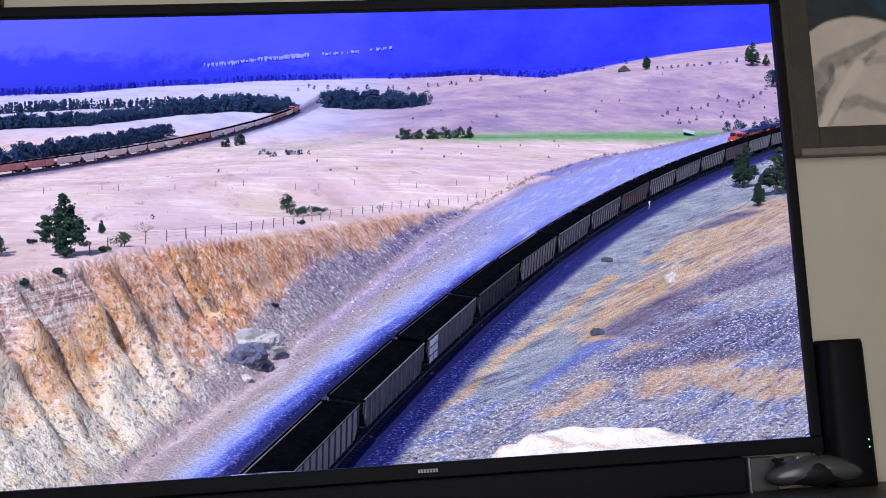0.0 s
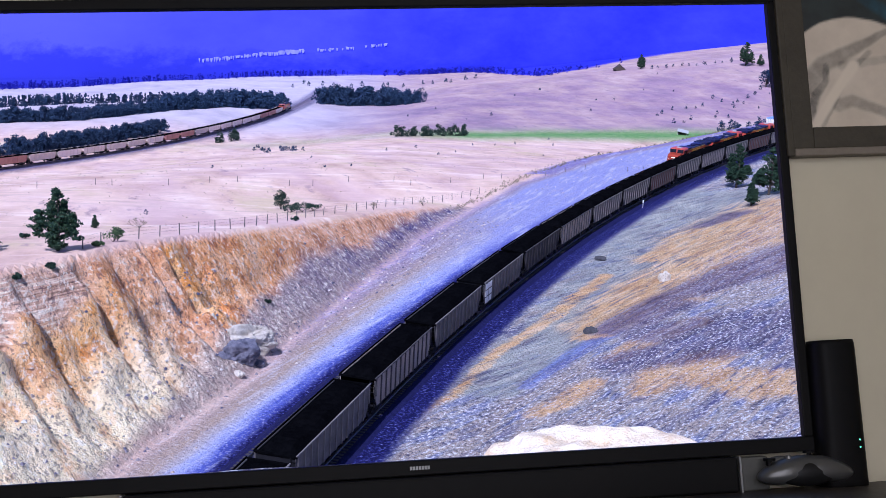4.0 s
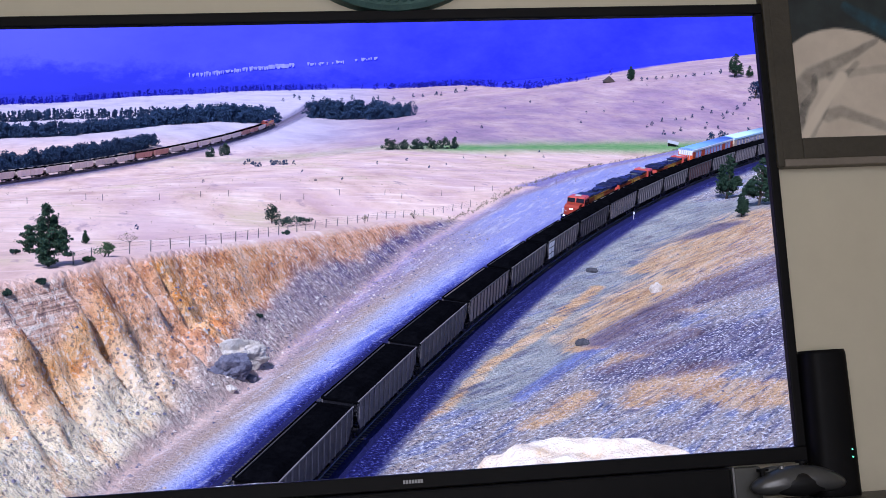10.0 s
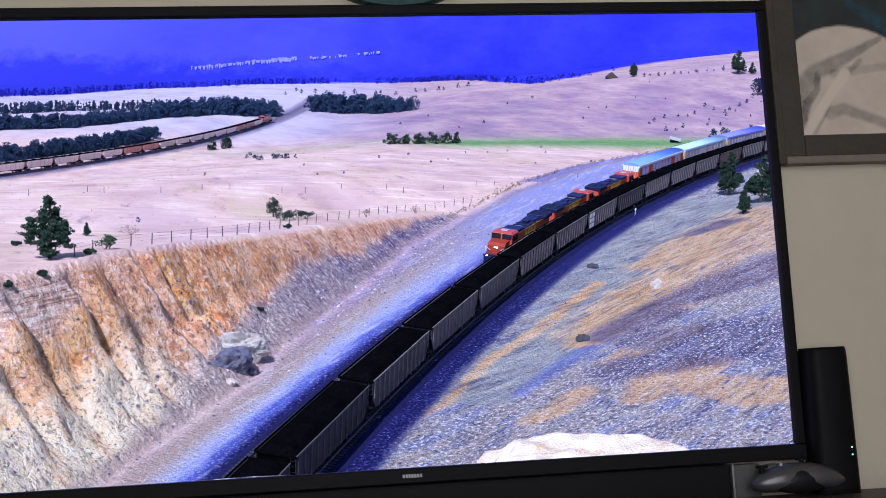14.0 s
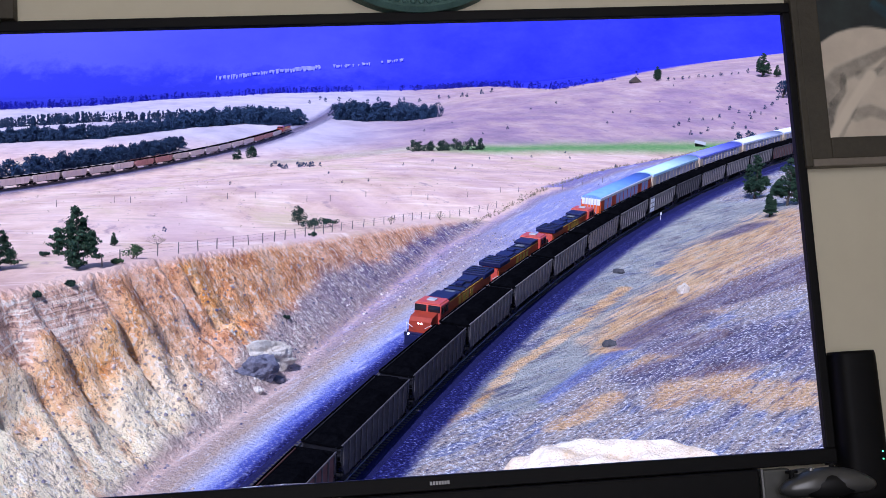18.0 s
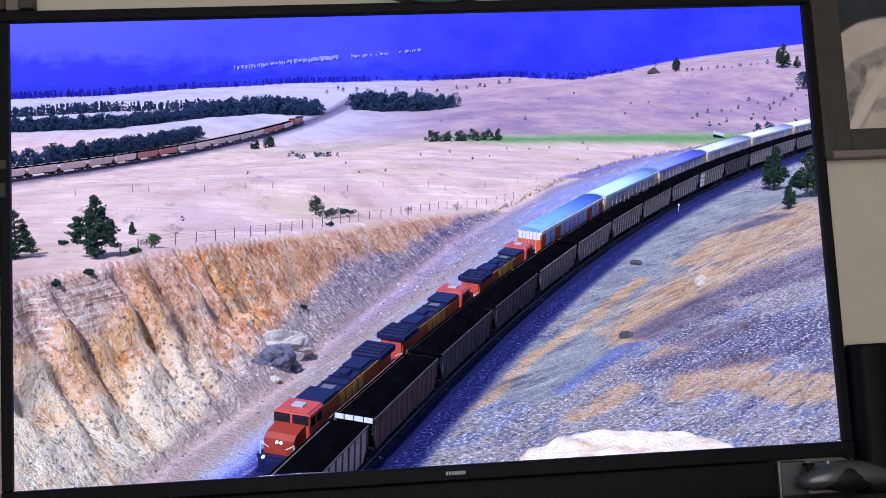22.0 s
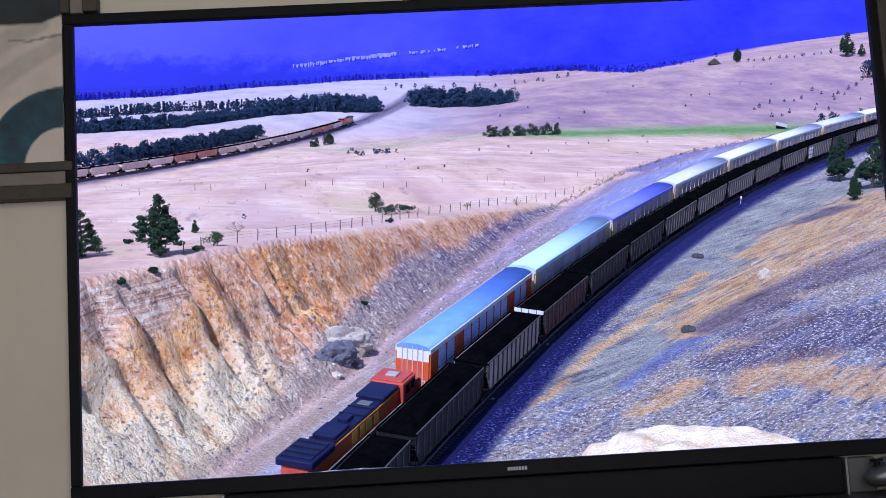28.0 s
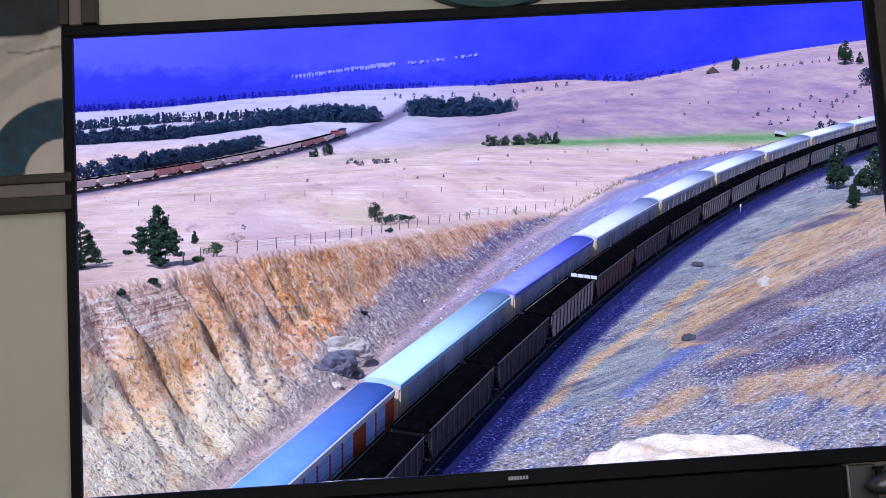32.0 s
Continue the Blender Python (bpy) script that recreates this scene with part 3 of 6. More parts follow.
def land(x, y, covered=True):
    """Height of the ground and the weights of its covers."""
    x, y = np.asarray(x, float), np.asarray(y, float)
    l = lateral(x, y)
    zm = meadow(x, y)
    # the line of the far railway runs on its own bank
    lf = np.abs(x - far_track_x(y))
    on_bank = (1 - smooth(0, 1, (lf - 6) / np.where(x > far_track_x(y), 90, 26))) * smooth(150, 280, y) * (1 - smooth(820, 900, y))
    zm = zm * (1 - on_bank) + (far_track_z(y) - 0.7) * on_bank
    bed = -0.55 + 0.0 * x
    # left of the track: bench, then the cut bank up to the meadow
    foot = bank_foot(y) + 1.2 * fbm(y / 9, y * 0 + 3)
    zm = zm - np.interp(y, [98, 128, 142, 177, 210, 250], [0, 1.5, 2.15, 3.2, 1.0, 0]) * (1 - smooth(8, 45, l - 22)) * (l > 0)
    run = 0.92 * y + 0.39 * x
    slope_run = np.maximum(23.2 - foot, 3.4) + 5.0 * smooth(60, 90, 150 - y) + (0.8 + 1.7 * smooth(130, 95, y)) * fbm(run / 9, 0 * run + 2.5)
    f = np.clip((l - foot) / slope_run, 0, 1)
    shape = 0.84 * f + 0.1 * smooth(0.5, 1.0, f) + 0.06 * smooth(0.60, 0.66, f + 0.06 * fbm(run / 14, 0 * run + 8))
    warp = 1.5 * fbm(x / 6, y / 6, 2)
    rib = 1 - np.abs(2 * value_noise(run / 3.4 + warp * 0.3, l / 16 + 4) - 1)
    rill = 1 - np.abs(2 * value_noise(run / 1.4 + warp, l / 9 + 9) - 1)
    gully = smooth(0.58, 0.80, value_noise(run / 5.2 + 0.09 * l + warp * 0.25, l / 40 + 2))
    # three deep washes, each with a raised lip, besides the finer rills
    wash = 0.0
    for at, lean, wide, deep in ((83.6, -0.12, 0.75, 2.6), (86.4, -0.10, 0.5, 1.5), (73.2, -0.1, 0.8, 2.2), (62.0, 0.30, 0.8, 1.2), (67.0, -0.2, 0.4, 0.5), (78.5, -0.3, 0.4, 0.6), (92.0, -0.2, 0.4, 0.7), (99.0, -0.2, 0.4, 0.6)):
        u = (run - at - lean * (l - 19) + 1.3 * warp) / wide
        wash = wash + deep * 0.65 * (np.exp(-u * u) - 0.35 * np.exp(-(u - 2.0) ** 2) - 0.25 * np.exp(-(u + 2.0) ** 2)) * smooth(0.12, 0.4, f) * (1 - smooth(0.9, 1.0, f))
    early = smooth(112, 84, run)
    worn = ((0.5 * rib ** 3 + 0.15 * rill ** 2 + 0.3 * gully + 1.0 * smooth(0.5, 0.8, value_noise(run / 2.3 + warp * 0.5, l / 3.2 + 6))) * (0.35 + 0.65 * early) * np.sin(np.pi * f) ** 0.7 + wash) * np.clip((zm - bed) / 9, 0, 1.2)
    cut = bed + np.maximum(zm - bed, 0) * shape - worn + (0.45 + 0.6 * early) * (np.abs(fbm(x / 2.6, y / 2.6, 4)) * 2 - 0.35) * smooth(0, 3, l - foot) * (1 - smooth(0.8, 1.0, f))
    # hard beds of rock stand out under the turf as ledges
    ledge = smooth(57, 61, run + warp) * (1 - smooth(71, 75, run + warp)) * smooth(0.70, 0.80, f) * (1 - smooth(0.93, 1.0, f))
    tread = cut + 0.10 * fbm(run / 2, l / 2)
    cut = cut + ledge * 0.28 * (np.floor(tread / 0.55) + smooth(0.55, 0.95, tread / 0.55 - np.floor(tread / 0.55)) - tread / 0.55)
    cut = np.maximum(cut, bed - 0.1)
    left = np.where(zm > bed, np.minimum(cut, np.maximum(zm, bed)), bed + (zm - bed) * smooth(foot, foot + 14, l))
    # right of the track: bench, then the hillside under the eye
    lr = -l
    hillside = bed + 0.25 * np.maximum(lr - 10, 0) + 0.9 * fbm(x / 9, y / 9, 4) * smooth(10, 18, lr) + 0.1 * np.maximum(lr - 34, 0)
    hillside = np.minimum(hillside, 16 + 0.03 * lr)
    r = np.hypot(x, y)
    knoll = 33.2 - 0.9 * np.maximum(r - 4.5, 0)
    right = np.maximum(hillside, knoll)
    beyond = smooth(250, 420, y)
    right = right * (1 - beyond * smooth(4, 25, lr)) + zm * beyond * smooth(4, 25, lr)
    z = np.where(l > 0, left, right)
    z = np.where(l > 0, np.maximum(z, np.where(y < 40, knoll, -999)), z)
    far_mix = smooth(420, 520, y)
    z = z * (1 - far_mix) + zm * far_mix
    # mountain wall
    crest = smooth(1020, 1120, y + 0.10 * np.abs(x))
    z = z + crest * 0.62 * np.maximum(y + 0.10 * np.abs(x) - 1040 + 40 * fbm(x / 160, y / 160), 0) * (1 - 0.5 * smooth(1500, 2600, y))
    if not covered:
        return z, None
    inside = 1 - far_mix
    wide, reach = smooth(140, 185, y), np.clip((l - 8) / (foot - 8), 0, 2)
    cover = {
        "cliff": smooth(-0.5, 1.5, l - foot) * smooth(0.15, 0.9, zm - z) * (zm > 0) * inside,
        "gravel": smooth(-13, -9, l) * (1 - smooth(-1.5, 1.0, l - foot) * (zm > -2)) * (1 - smooth(2, 5, l - foot)) * inside,
        "hill": smooth(3.9, 5.0, lr) * inside * (1 - beyond),
        # right edge widened to -4.1 in place of the train's cast shadow
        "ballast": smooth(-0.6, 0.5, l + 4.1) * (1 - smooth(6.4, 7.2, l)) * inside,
        "far_haze": 0.75 * smooth(430, 560, y) * (1 - smooth(-40, 40, x)),
        "rise": f,
        "side": np.clip(np.where(l > 8, 8 + (1 - wide) * (l - 8) * 4.5 / (foot - 8) + wide * (0.7 * smooth(0, 0.1, reach) + 3.6 * smooth(0.78, 1.0, reach)), l), -12, 16),
        "green": np.exp(-((y - 447 - 0.20 * x - 16 * fbm(x / 30, y / 30)) / 17) ** 2) * (0.3 * smooth(-110, -40, x) + 0.7 * smooth(-10, 30, x)),
        "heath": 0.78 * smooth(444, 475, y - 0.2 * x) * smooth(-70, 20, x) * (1 - 0.3 * smooth(640, 760, y)),
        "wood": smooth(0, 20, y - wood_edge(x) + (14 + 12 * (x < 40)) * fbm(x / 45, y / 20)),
    }
    drift = 2.2 * fbm(run / 8, l / 5 + 3, 4)
    brink = np.interp(run, [55, 73, 82, 93, 108, 130, 146, 160], [12.8, 14.6, 15.8, 17.0, 19.2, 20.2, 20.9, 22.5])
    cover["scree"] = 1 - smooth(-0.8, 1.0, l - brink + 1.5 * drift)
    cover["cream"] = smooth(84, 70, run + 5 * drift - 12 * (0.5 - f)) * smooth(0.84, 0.62, f + 0.14 * drift)
    cover["ledge"] = ledge
    cover["ochre"] = np.clip(np.exp(-((run - 70 + 3 * drift) / 7.0) ** 2 - ((f - 0.70 + 0.1 * drift) / 0.15) ** 2) + 0.4 * np.exp(-((run - 66 + 2 * drift) / 4.0) ** 2 - ((f - 0.50) / 0.10) ** 2)
                             + 0.9 * np.exp(-((run - 88 - 4 * (0.6 - f)) / 2.2) ** 2) * smooth(0.15, 0.4, f) + 0.45 * smooth(84, 92, run) * (1 - smooth(104, 116, run)), 0, 1)
    near = (lr > 2) & (y < 260) & (y > 60)
    wx, wy = x + 2.0 * fbm(x / 6, y / 12, 4), y + 4.0 * fbm(x / 6 + 40, y / 12, 4)
    for name in ("straw", "teal", "azure", "dusk"):
        best = np.zeros_like(l)
        for kind, pts, w0, w1 in STROKES:
            if kind == name:
                best[near] = np.maximum(best[near], near_line(wx[near], wy[near], pts, 3.0 * w0, 3.0 * w1) ** 2)
        cover[name] = best
    cover["ballast"] = np.maximum(cover["ballast"], 0.6 * (1 - smooth(4, 7, lf)) * smooth(250, 280, y) * (1 - smooth(760, 800, y)))
    return z, cover


def steps(*runs):
    out = []
    for a, b, d in runs:
        out += list(np.arange(a, b - 1e-6, d))
    return np.array(out + [runs[-1][1]])


def build_ground():
    gx = steps((-2600, -400, 70), (-400, -150, 10), (-150, -56, 3), (-56, 0, 0.36), (0, 40, 0.5), (40, 110, 1.2), (110, 420, 8), (420, 2600, 70))
    gy = steps((-260, -20, 20), (-20, 60, 2.5), (60, 125, 0.36), (125, 150, 0.5), (150, 280, 1.1), (280, 480, 3.0), (480, 1000, 10), (1000, 1300, 8), (1300, 3200, 60))
    X, Y = np.meshgrid(gx, gy)
    Z, cover = land(X, Y)
    nx, ny = len(gx), len(gy)
    co = np.stack([X, Y, Z], -1).reshape(-1, 3)
    idx = np.arange(nx * ny).reshape(ny, nx)
    quads = np.stack([idx[:-1, :-1], idx[:-1, 1:], idx[1:, 1:], idx[1:, :-1]], -1).reshape(-1, 4)
    me = bpy.data.meshes.new("ground")
    me.vertices.add(len(co))
    me.vertices.foreach_set("co", co.ravel())
    me.loops.add(quads.size)
    me.loops.foreach_set("vertex_index", quads.ravel())
    me.polygons.add(len(quads))
    me.polygons.foreach_set("loop_start", np.arange(0, quads.size, 4))
    me.polygons.foreach_set("use_smooth", np.ones(len(quads), bool))
    me.update(calc_edges=True)
    for name, w in cover.items():
        me.attributes.new(name, "FLOAT", "POINT").data.foreach_set("value", np.broadcast_to(w, X.shape).astype(np.float32).ravel())
    me.materials.append(GROUND)
    return tagged(new("ground", me), "dry pale meadow, eroded earth cutting, gravel bench and blue wooded mountain", "ground", kind="structure")


build_ground()


def height(x, y):
    return float(land(np.array([float(x)]), np.array([float(y)]), False)[0][0])

# ---- the room and the television ----
def room_thing(name, label, category, x=0.0, y=0.0, z=0.0, group=""):
    return empty(name, ROOM @ pose(x, y, z), label, category, group)


SW, SH = 1.21, 0.68                     # the open screen
WALL_Y = 0.012


def build_television():
    tv = room_thing("television", "wide flat black television with a thin glossy bezel", "television")
    hw, hh = SW / 2, SH / 2
    part("bezel_side", block(-hw - 0.0145, -hw, -0.006, 0.009, -hh, hh, 0.002), BLACK_PLASTIC, tv)
    part("bezel_side", block(hw, hw + 0.0145, -0.006, 0.009, -hh, hh, 0.002), BLACK_PLASTIC, tv)
    part("bezel_top", block(-hw - 0.0145, hw + 0.0145, -0.006, 0.009, hh, hh + 0.016, 0.002), BLACK_PLASTIC, tv)
    part("bezel_bottom", block(-hw - 0.0145, hw + 0.0145, -0.008, 0.009, -hh - 0.022, -hh, 0.002), BLACK_PLASTIC, tv)
    for i in range(7):
        part("mark_bar", block(0.004 + i * 0.0042, 0.0072 + i * 0.0042, -0.0095, -0.0078, -hh - 0.0135, -hh - 0.0085), GREY_PAINT, tv, "small pale grey bar")
    return tv


def build_room():
    hw, hh = SW / 2 + 0.008, SH / 2 + 0.008
    y0, y1 = WALL_Y, WALL_Y + 0.012
    def slab(name, label, *b):
        tagged(part(name, block(*b), WALL_PAINT, m=ROOM.copy()), label, "wall", kind="structure")
    slab("wall_north", "plain beige painted wall behind the television", -2.4, -hw, y0, y1, -1.3, 1.3)
    slab("wall_north_2", "plain beige painted wall behind the television", hw, 2.4, y0, y1, -1.3, 1.3)
    slab("wall_north_3", "plain beige painted wall above the television", -hw, hw, y0, y1, hh, 1.3)
    slab("wall_north_4", "plain beige painted wall below the television", -hw, hw, y0, y1, -1.3, -hh)
    slab("wall_west", "plain beige painted side wall", -2.5, -2.4, -2.6, y1, -1.3, 1.3)
    slab("wall_east", "plain beige painted side wall", 2.4, 2.5, -2.6, y1, -1.3, 1.3)
    slab("wall_south", "plain beige painted rear wall", -2.5, 2.5, -2.7, -2.6, -1.3, 1.3)
    tagged(part("floor", block(-2.5, 2.5, -2.7, y1, -1.4, -1.3), DARK_WOOD, m=ROOM.copy()), "dark wooden floor", "floor", kind="structure")
    tagged(part("ceiling", block(-2.5, 2.5, -2.7, y1, 1.3, 1.4), WALL_PAINT, m=ROOM.copy()), "plain painted ceiling", "ceiling", kind="structure")


def oil_canvas():
    def build(nt, b):
        def weight(name):
            a = nt.nodes.new("ShaderNodeAttribute")
            a.attribute_name = name
            return a.outputs["Fac"]
        vec = coords(nt)
        big, fine = noise_tex(nt, vec, 16, 6, 0.6), noise_tex(nt, vec, 150, 4, 0.7)
        col = ramp(nt, big, [(0.3, (0.50, 0.43, 0.33)), (0.7, (0.62, 0.54, 0.42))])
        col = mix(nt, weight("grey"), col, ramp(nt, noise_tex(nt, vec, 45, 6, 0.7), [(0.3, (0.10, 0.09, 0.075)), (0.7, (0.30, 0.27, 0.22))]))
        col = mix(nt, weight("pale"), col, (0.66, 0.58, 0.45))
        col = mix(nt, weight("dark"), col, ramp(nt, big, [(0.3, (0.008, 0.010, 0.010)), (0.7, (0.022, 0.032, 0.030))]))
        col = mix(nt, weight("teal"), col, ramp(nt, noise_tex(nt, vec, 24, 6, 0.65), [(0.3, (0.008, 0.020, 0.028)), (0.55, (0.012, 0.048, 0.068)), (0.75, (0.025, 0.11, 0.14))]))
        nt.links.new(col, b.inputs["Base Color"])
        b.inputs["Roughness"].default_value = 0.65
        bump(nt, b, fine, 0.25, 0.001)
    return material("oil_canvas", build)


OIL = oil_canvas()


def painted_sheet(art, x0, x1, z0, z1, paint):
    """The canvas with its brushwork as weights on a fine grid."""
    gx, gz = np.arange(x0, x1 + 0.001, 0.003), np.arange(z0, z1 + 0.001, 0.003)
    X, Z = np.meshgrid(gx, gz)
    nx, nz = len(gx), len(gz)
    idx = np.arange(nx * nz).reshape(nz, nx)
    quads = np.stack([idx[:-1, :-1], idx[:-1, 1:], idx[1:, 1:], idx[1:, :-1]], -1).reshape(-1, 4)
    me = bpy.data.meshes.new("canvas")
    me.from_pydata(np.stack([X, np.full_like(X, 0.0032), Z], -1).reshape(-1, 3).tolist(), [], quads.tolist())
    for name, w in paint(X, Z).items():
        me.attributes.new(name, "FLOAT", "POINT").data.foreach_set("value", w.astype(np.float32).ravel())
    me.materials.append(OIL)
    ob = new("canvas", me)
    ob.parent = art
    ob["label"] = "painted canvas"


def build_painting(x0, x1, z0, z1, paint, edge, label, rim, hidden=False):
    art = room_thing("framed_painting", label, "painting", group="paintings beside the television")
    cut = SH / 2 + 0.018
    for nm, a, b, y, mat in rim:
        if hidden:
            # the television hangs in front of this frame's lower edge
            part("frame_" + nm, block(x1 + edge - b, x1 + edge - a, y, WALL_Y, cut, z1 + edge - a, 0.002), mat, art)
            part("frame_" + nm, block(x0 - edge + b, -SW / 2 - 0.004, y, WALL_Y, z0 - edge + a, z0 - edge + b, 0.002), mat, art)
            part("frame_" + nm, block(x0 - edge + b, x1 + edge - b, y, WALL_Y, z1 + edge - b, z1 + edge - a, 0.002), mat, art)
            continue
        part("frame_" + nm, block(x0 - edge + a, x0 - edge + b, y, WALL_Y, z0 - edge + a, z1 + edge - a, 0.002), FRAME_BROWN, art)
        part("frame_" + nm, block(x1 + edge - b, x1 + edge - a, y, WALL_Y, z0 - edge + a, z1 + edge - a, 0.002), mat, art)
        part("frame_" + nm, block(x0 - edge + b, x1 + edge - b, y, WALL_Y, z0 - edge + a, z0 - edge + b, 0.002), mat, art)
        part("frame_" + nm, block(x0 - edge + b, x1 + edge - b, y, WALL_Y, z1 + edge - b, z1 + edge - a, 0.002), mat, art)
    part("backing", block(x0, x1, 0.004, WALL_Y, z0, z1), CANVAS, art)
    painted_sheet(art, x0, x1, z0, z1, paint)
    return art


def build_paintings():
    xr, zr = 0.662, 0.136

    def right(x, z):
        u = x - xr
        v = z + 0.006 * fbm(x * 30, z * 30, 4)
        u2 = u + 0.006 * fbm(x * 34 + 7, z * 34, 4)
        sweep_1 = near_line(u2, v, [(0.146, 0.294), (0.107, 0.274), (0.073, 0.257), (0.031, 0.238), (0.010, 0.215), (-0.006, 0.175)], 0.006, 0.026)
        spine = near_line(u2, v, [(0.036, 0.236), (0.034, 0.212), (0.016, 0.190), (0.004, 0.150)], 0.006, 0.010)
        edge_2 = near_line(u2, v, [(0.110, 0.258), (0.076, 0.228), (0.053, 0.190), (0.021, 0.138)], 0.006, 0.005)
        bar = near_line(u2, v, [(0.26, 0.252), (0.152, 0.247), (0.106, 0.242), (0.063, 0.237)], 0.010, 0.010)
        bow = near_line(u2, v, [(0.050, 0.172), (0.075, 0.178), (0.109, 0.167), (0.152, 0.152), (0.25, 0.142)], 0.014, 0.009)
        pale = near_line(u, z, [(0.082, 0.236), (0.045, 0.19), (0.006, 0.136)], 0.012, 0.010)
        dark = smooth(-0.002, 0.003, v - (0.315 - 3.8 * (u - 0.082) ** 2))
        teal = near_line(u2, v, [(0.10, 0.352), (0.13, 0.332), (0.165, 0.312), (0.24, 0.30)], 0.010, 0.022) * dark
        grey = np.clip(0.72 * sweep_1 + 0.8 * spine + 0.5 * edge_2 + 0.38 * bar + 0.6 * bow, 0, 1)
        return {"grey": grey * (1 - pale * 0.8), "pale": pale * 0.8, "dark": dark, "teal": 0.9 * teal}

    build_painting(xr, 1.22, zr, 0.80, right, 0.046, "framed abstract painting in cream, grey and teal",
                   [("outer", 0.0, 0.012, -0.012, FRAME_LIGHT), ("inner", 0.012, 0.046, -0.008, FRAME_BROWN)])
    xl, zl = -0.623, 0.133

    def left(x, z):
        u = x - xl + 0.004 * fbm(x * 34, z * 34, 4)
        v = z + 0.004 * fbm(x * 30 + 9, z * 30, 4)
        r = np.hypot(u, v - zl + 0.004)
        arch = smooth(0.0555, 0.0585, r) * (1 - smooth(0.1165, 0.1195, r))
        line = near_line(u, v, [(-0.077, 0.323), (-0.048, 0.3205), (0.0, 0.3285)], 0.0018, 0.003)
        swath = near_line(u, v, [(0.0, 0.316), (-0.05, 0.29), (-0.11, 0.25), (-0.2, 0.22)], 0.016, 0.024) + near_line(u, v, [(-0.03, 0.345), (-0.08, 0.325), (-0.14, 0.29)], 0.016, 0.024)
        dark = smooth(-0.002, 0.003, v - 0.346 - 0.4 * np.maximum(u + 0.03, 0))
        return {"grey": np.clip(0.85 * line + 0.35 * swath, 0, 1), "pale": 0.0 * u, "dark": dark, "teal": arch}

    build_painting(-1.22, xl, zl, 0.80, left, 0.056, "framed abstract painting with a teal arch on cream",
                   [("outer", 0.0, 0.022, -0.012, FRAME_BROWN), ("middle", 0.022, 0.042, -0.004, FRAME_LIGHT), ("inner", 0.042, 0.056, -0.008, FRAME_BROWN)], True)


def build_plate():
    plate = room_thing("wall_plate", "round verdigris green plate with a beaded rim", "wall plate", 0.033, 0.0, 0.556)
    bm = bmesh.new()
    prof = [(0.0, 0.004), (0.12, 0.004), (0.135, -0.004), (0.172, -0.006), (0.182, -0.012), (0.196, -0.016), (0.203, -0.010), (0.203, 0.02)]
    n = 72
    rings = [[bm.verts.new((r * math.cos(2 * math.pi * i / n), y, r * math.sin(2 * math.pi * i / n))) for i in range(n)] for r, y in prof[1:]]
    for a, b in zip(rings, rings[1:]):
        for i in range(n):
            bm.faces.new((a[i], a[(i + 1) % n], b[(i + 1) % n], b[i]))
    bm.faces.new(list(reversed(rings[0])))
    part("dish", bm, VERDIGRIS, plate)
    bead = bmesh.new()
    bmesh.ops.create_uvsphere(bead, u_segments=8, v_segments=6, radius=0.0052)
    first = part("bead", bead, VERDIGRIS, plate)
    count = 96
    for i in range(count):
        a = 2 * math.pi * i / count
        ob = first
        if i:
            ob = new("bead", first.data)
            ob.parent = plate
        ob.location = (0.187 * math.cos(a), -0.014, 0.187 * math.sin(a))


def build_speaker():
    sp = room_thing("loudspeaker", "slim black tower loudspeaker with two green lights", "loudspeaker", 0.655, 0.0, -0.425)
    bm = bmesh.new()
    n, rings = 28, []
    for z, k in ((0.0, 1.06), (0.02, 1.06), (0.21, 1.0), (0.222, 0.985), (0.228, 0.94)):
        rings.append([bm.verts.new((0.0335 * k * (abs(math.cos(a)) ** 0.5) * (1 if math.cos(a) > 0 else -1), -0.01 + 0.03 * k * (abs(math.sin(a)) ** 0.7) * (1 if math.sin(a) > 0 else -1), z)) for a in (2 * math.pi * i / n for i in range(n))])
    for a, b in zip(rings, rings[1:]):
        for i in range(n):
            bm.faces.new((a[i], a[(i + 1) % n], b[(i + 1) % n], b[i]))
    bm.faces.new(rings[-1])
    bm.faces.new(list(reversed(rings[0])))
    for f in bm.faces:
        f.smooth = len(f.verts) == 4
    part("cabinet", bm, BLACK_PLASTIC, sp)
    for z in (0.078, 0.067):
        led = bmesh.new()
        bmesh.ops.create_uvsphere(led, u_segments=8, v_segments=6, radius=0.0012)
        part("indicator_light", led, GREEN_GLOW, sp, "small green light", m=pose(0.020, -0.0405, z))


def blob(rx, ry, rz, bend):
    """A smooth rounded body, reshaped by bend(x, y, z) on the unit ball."""
    bm = bmesh.new()
    bmesh.ops.create_uvsphere(bm, u_segments=32, v_segments=18, radius=1.0)
    for vv in bm.verts:
        x, y, z = bend(*vv.co)
        vv.co = (x * rx, y * ry, z * rz)
    for f in bm.faces:
        f.smooth = True
    return bm


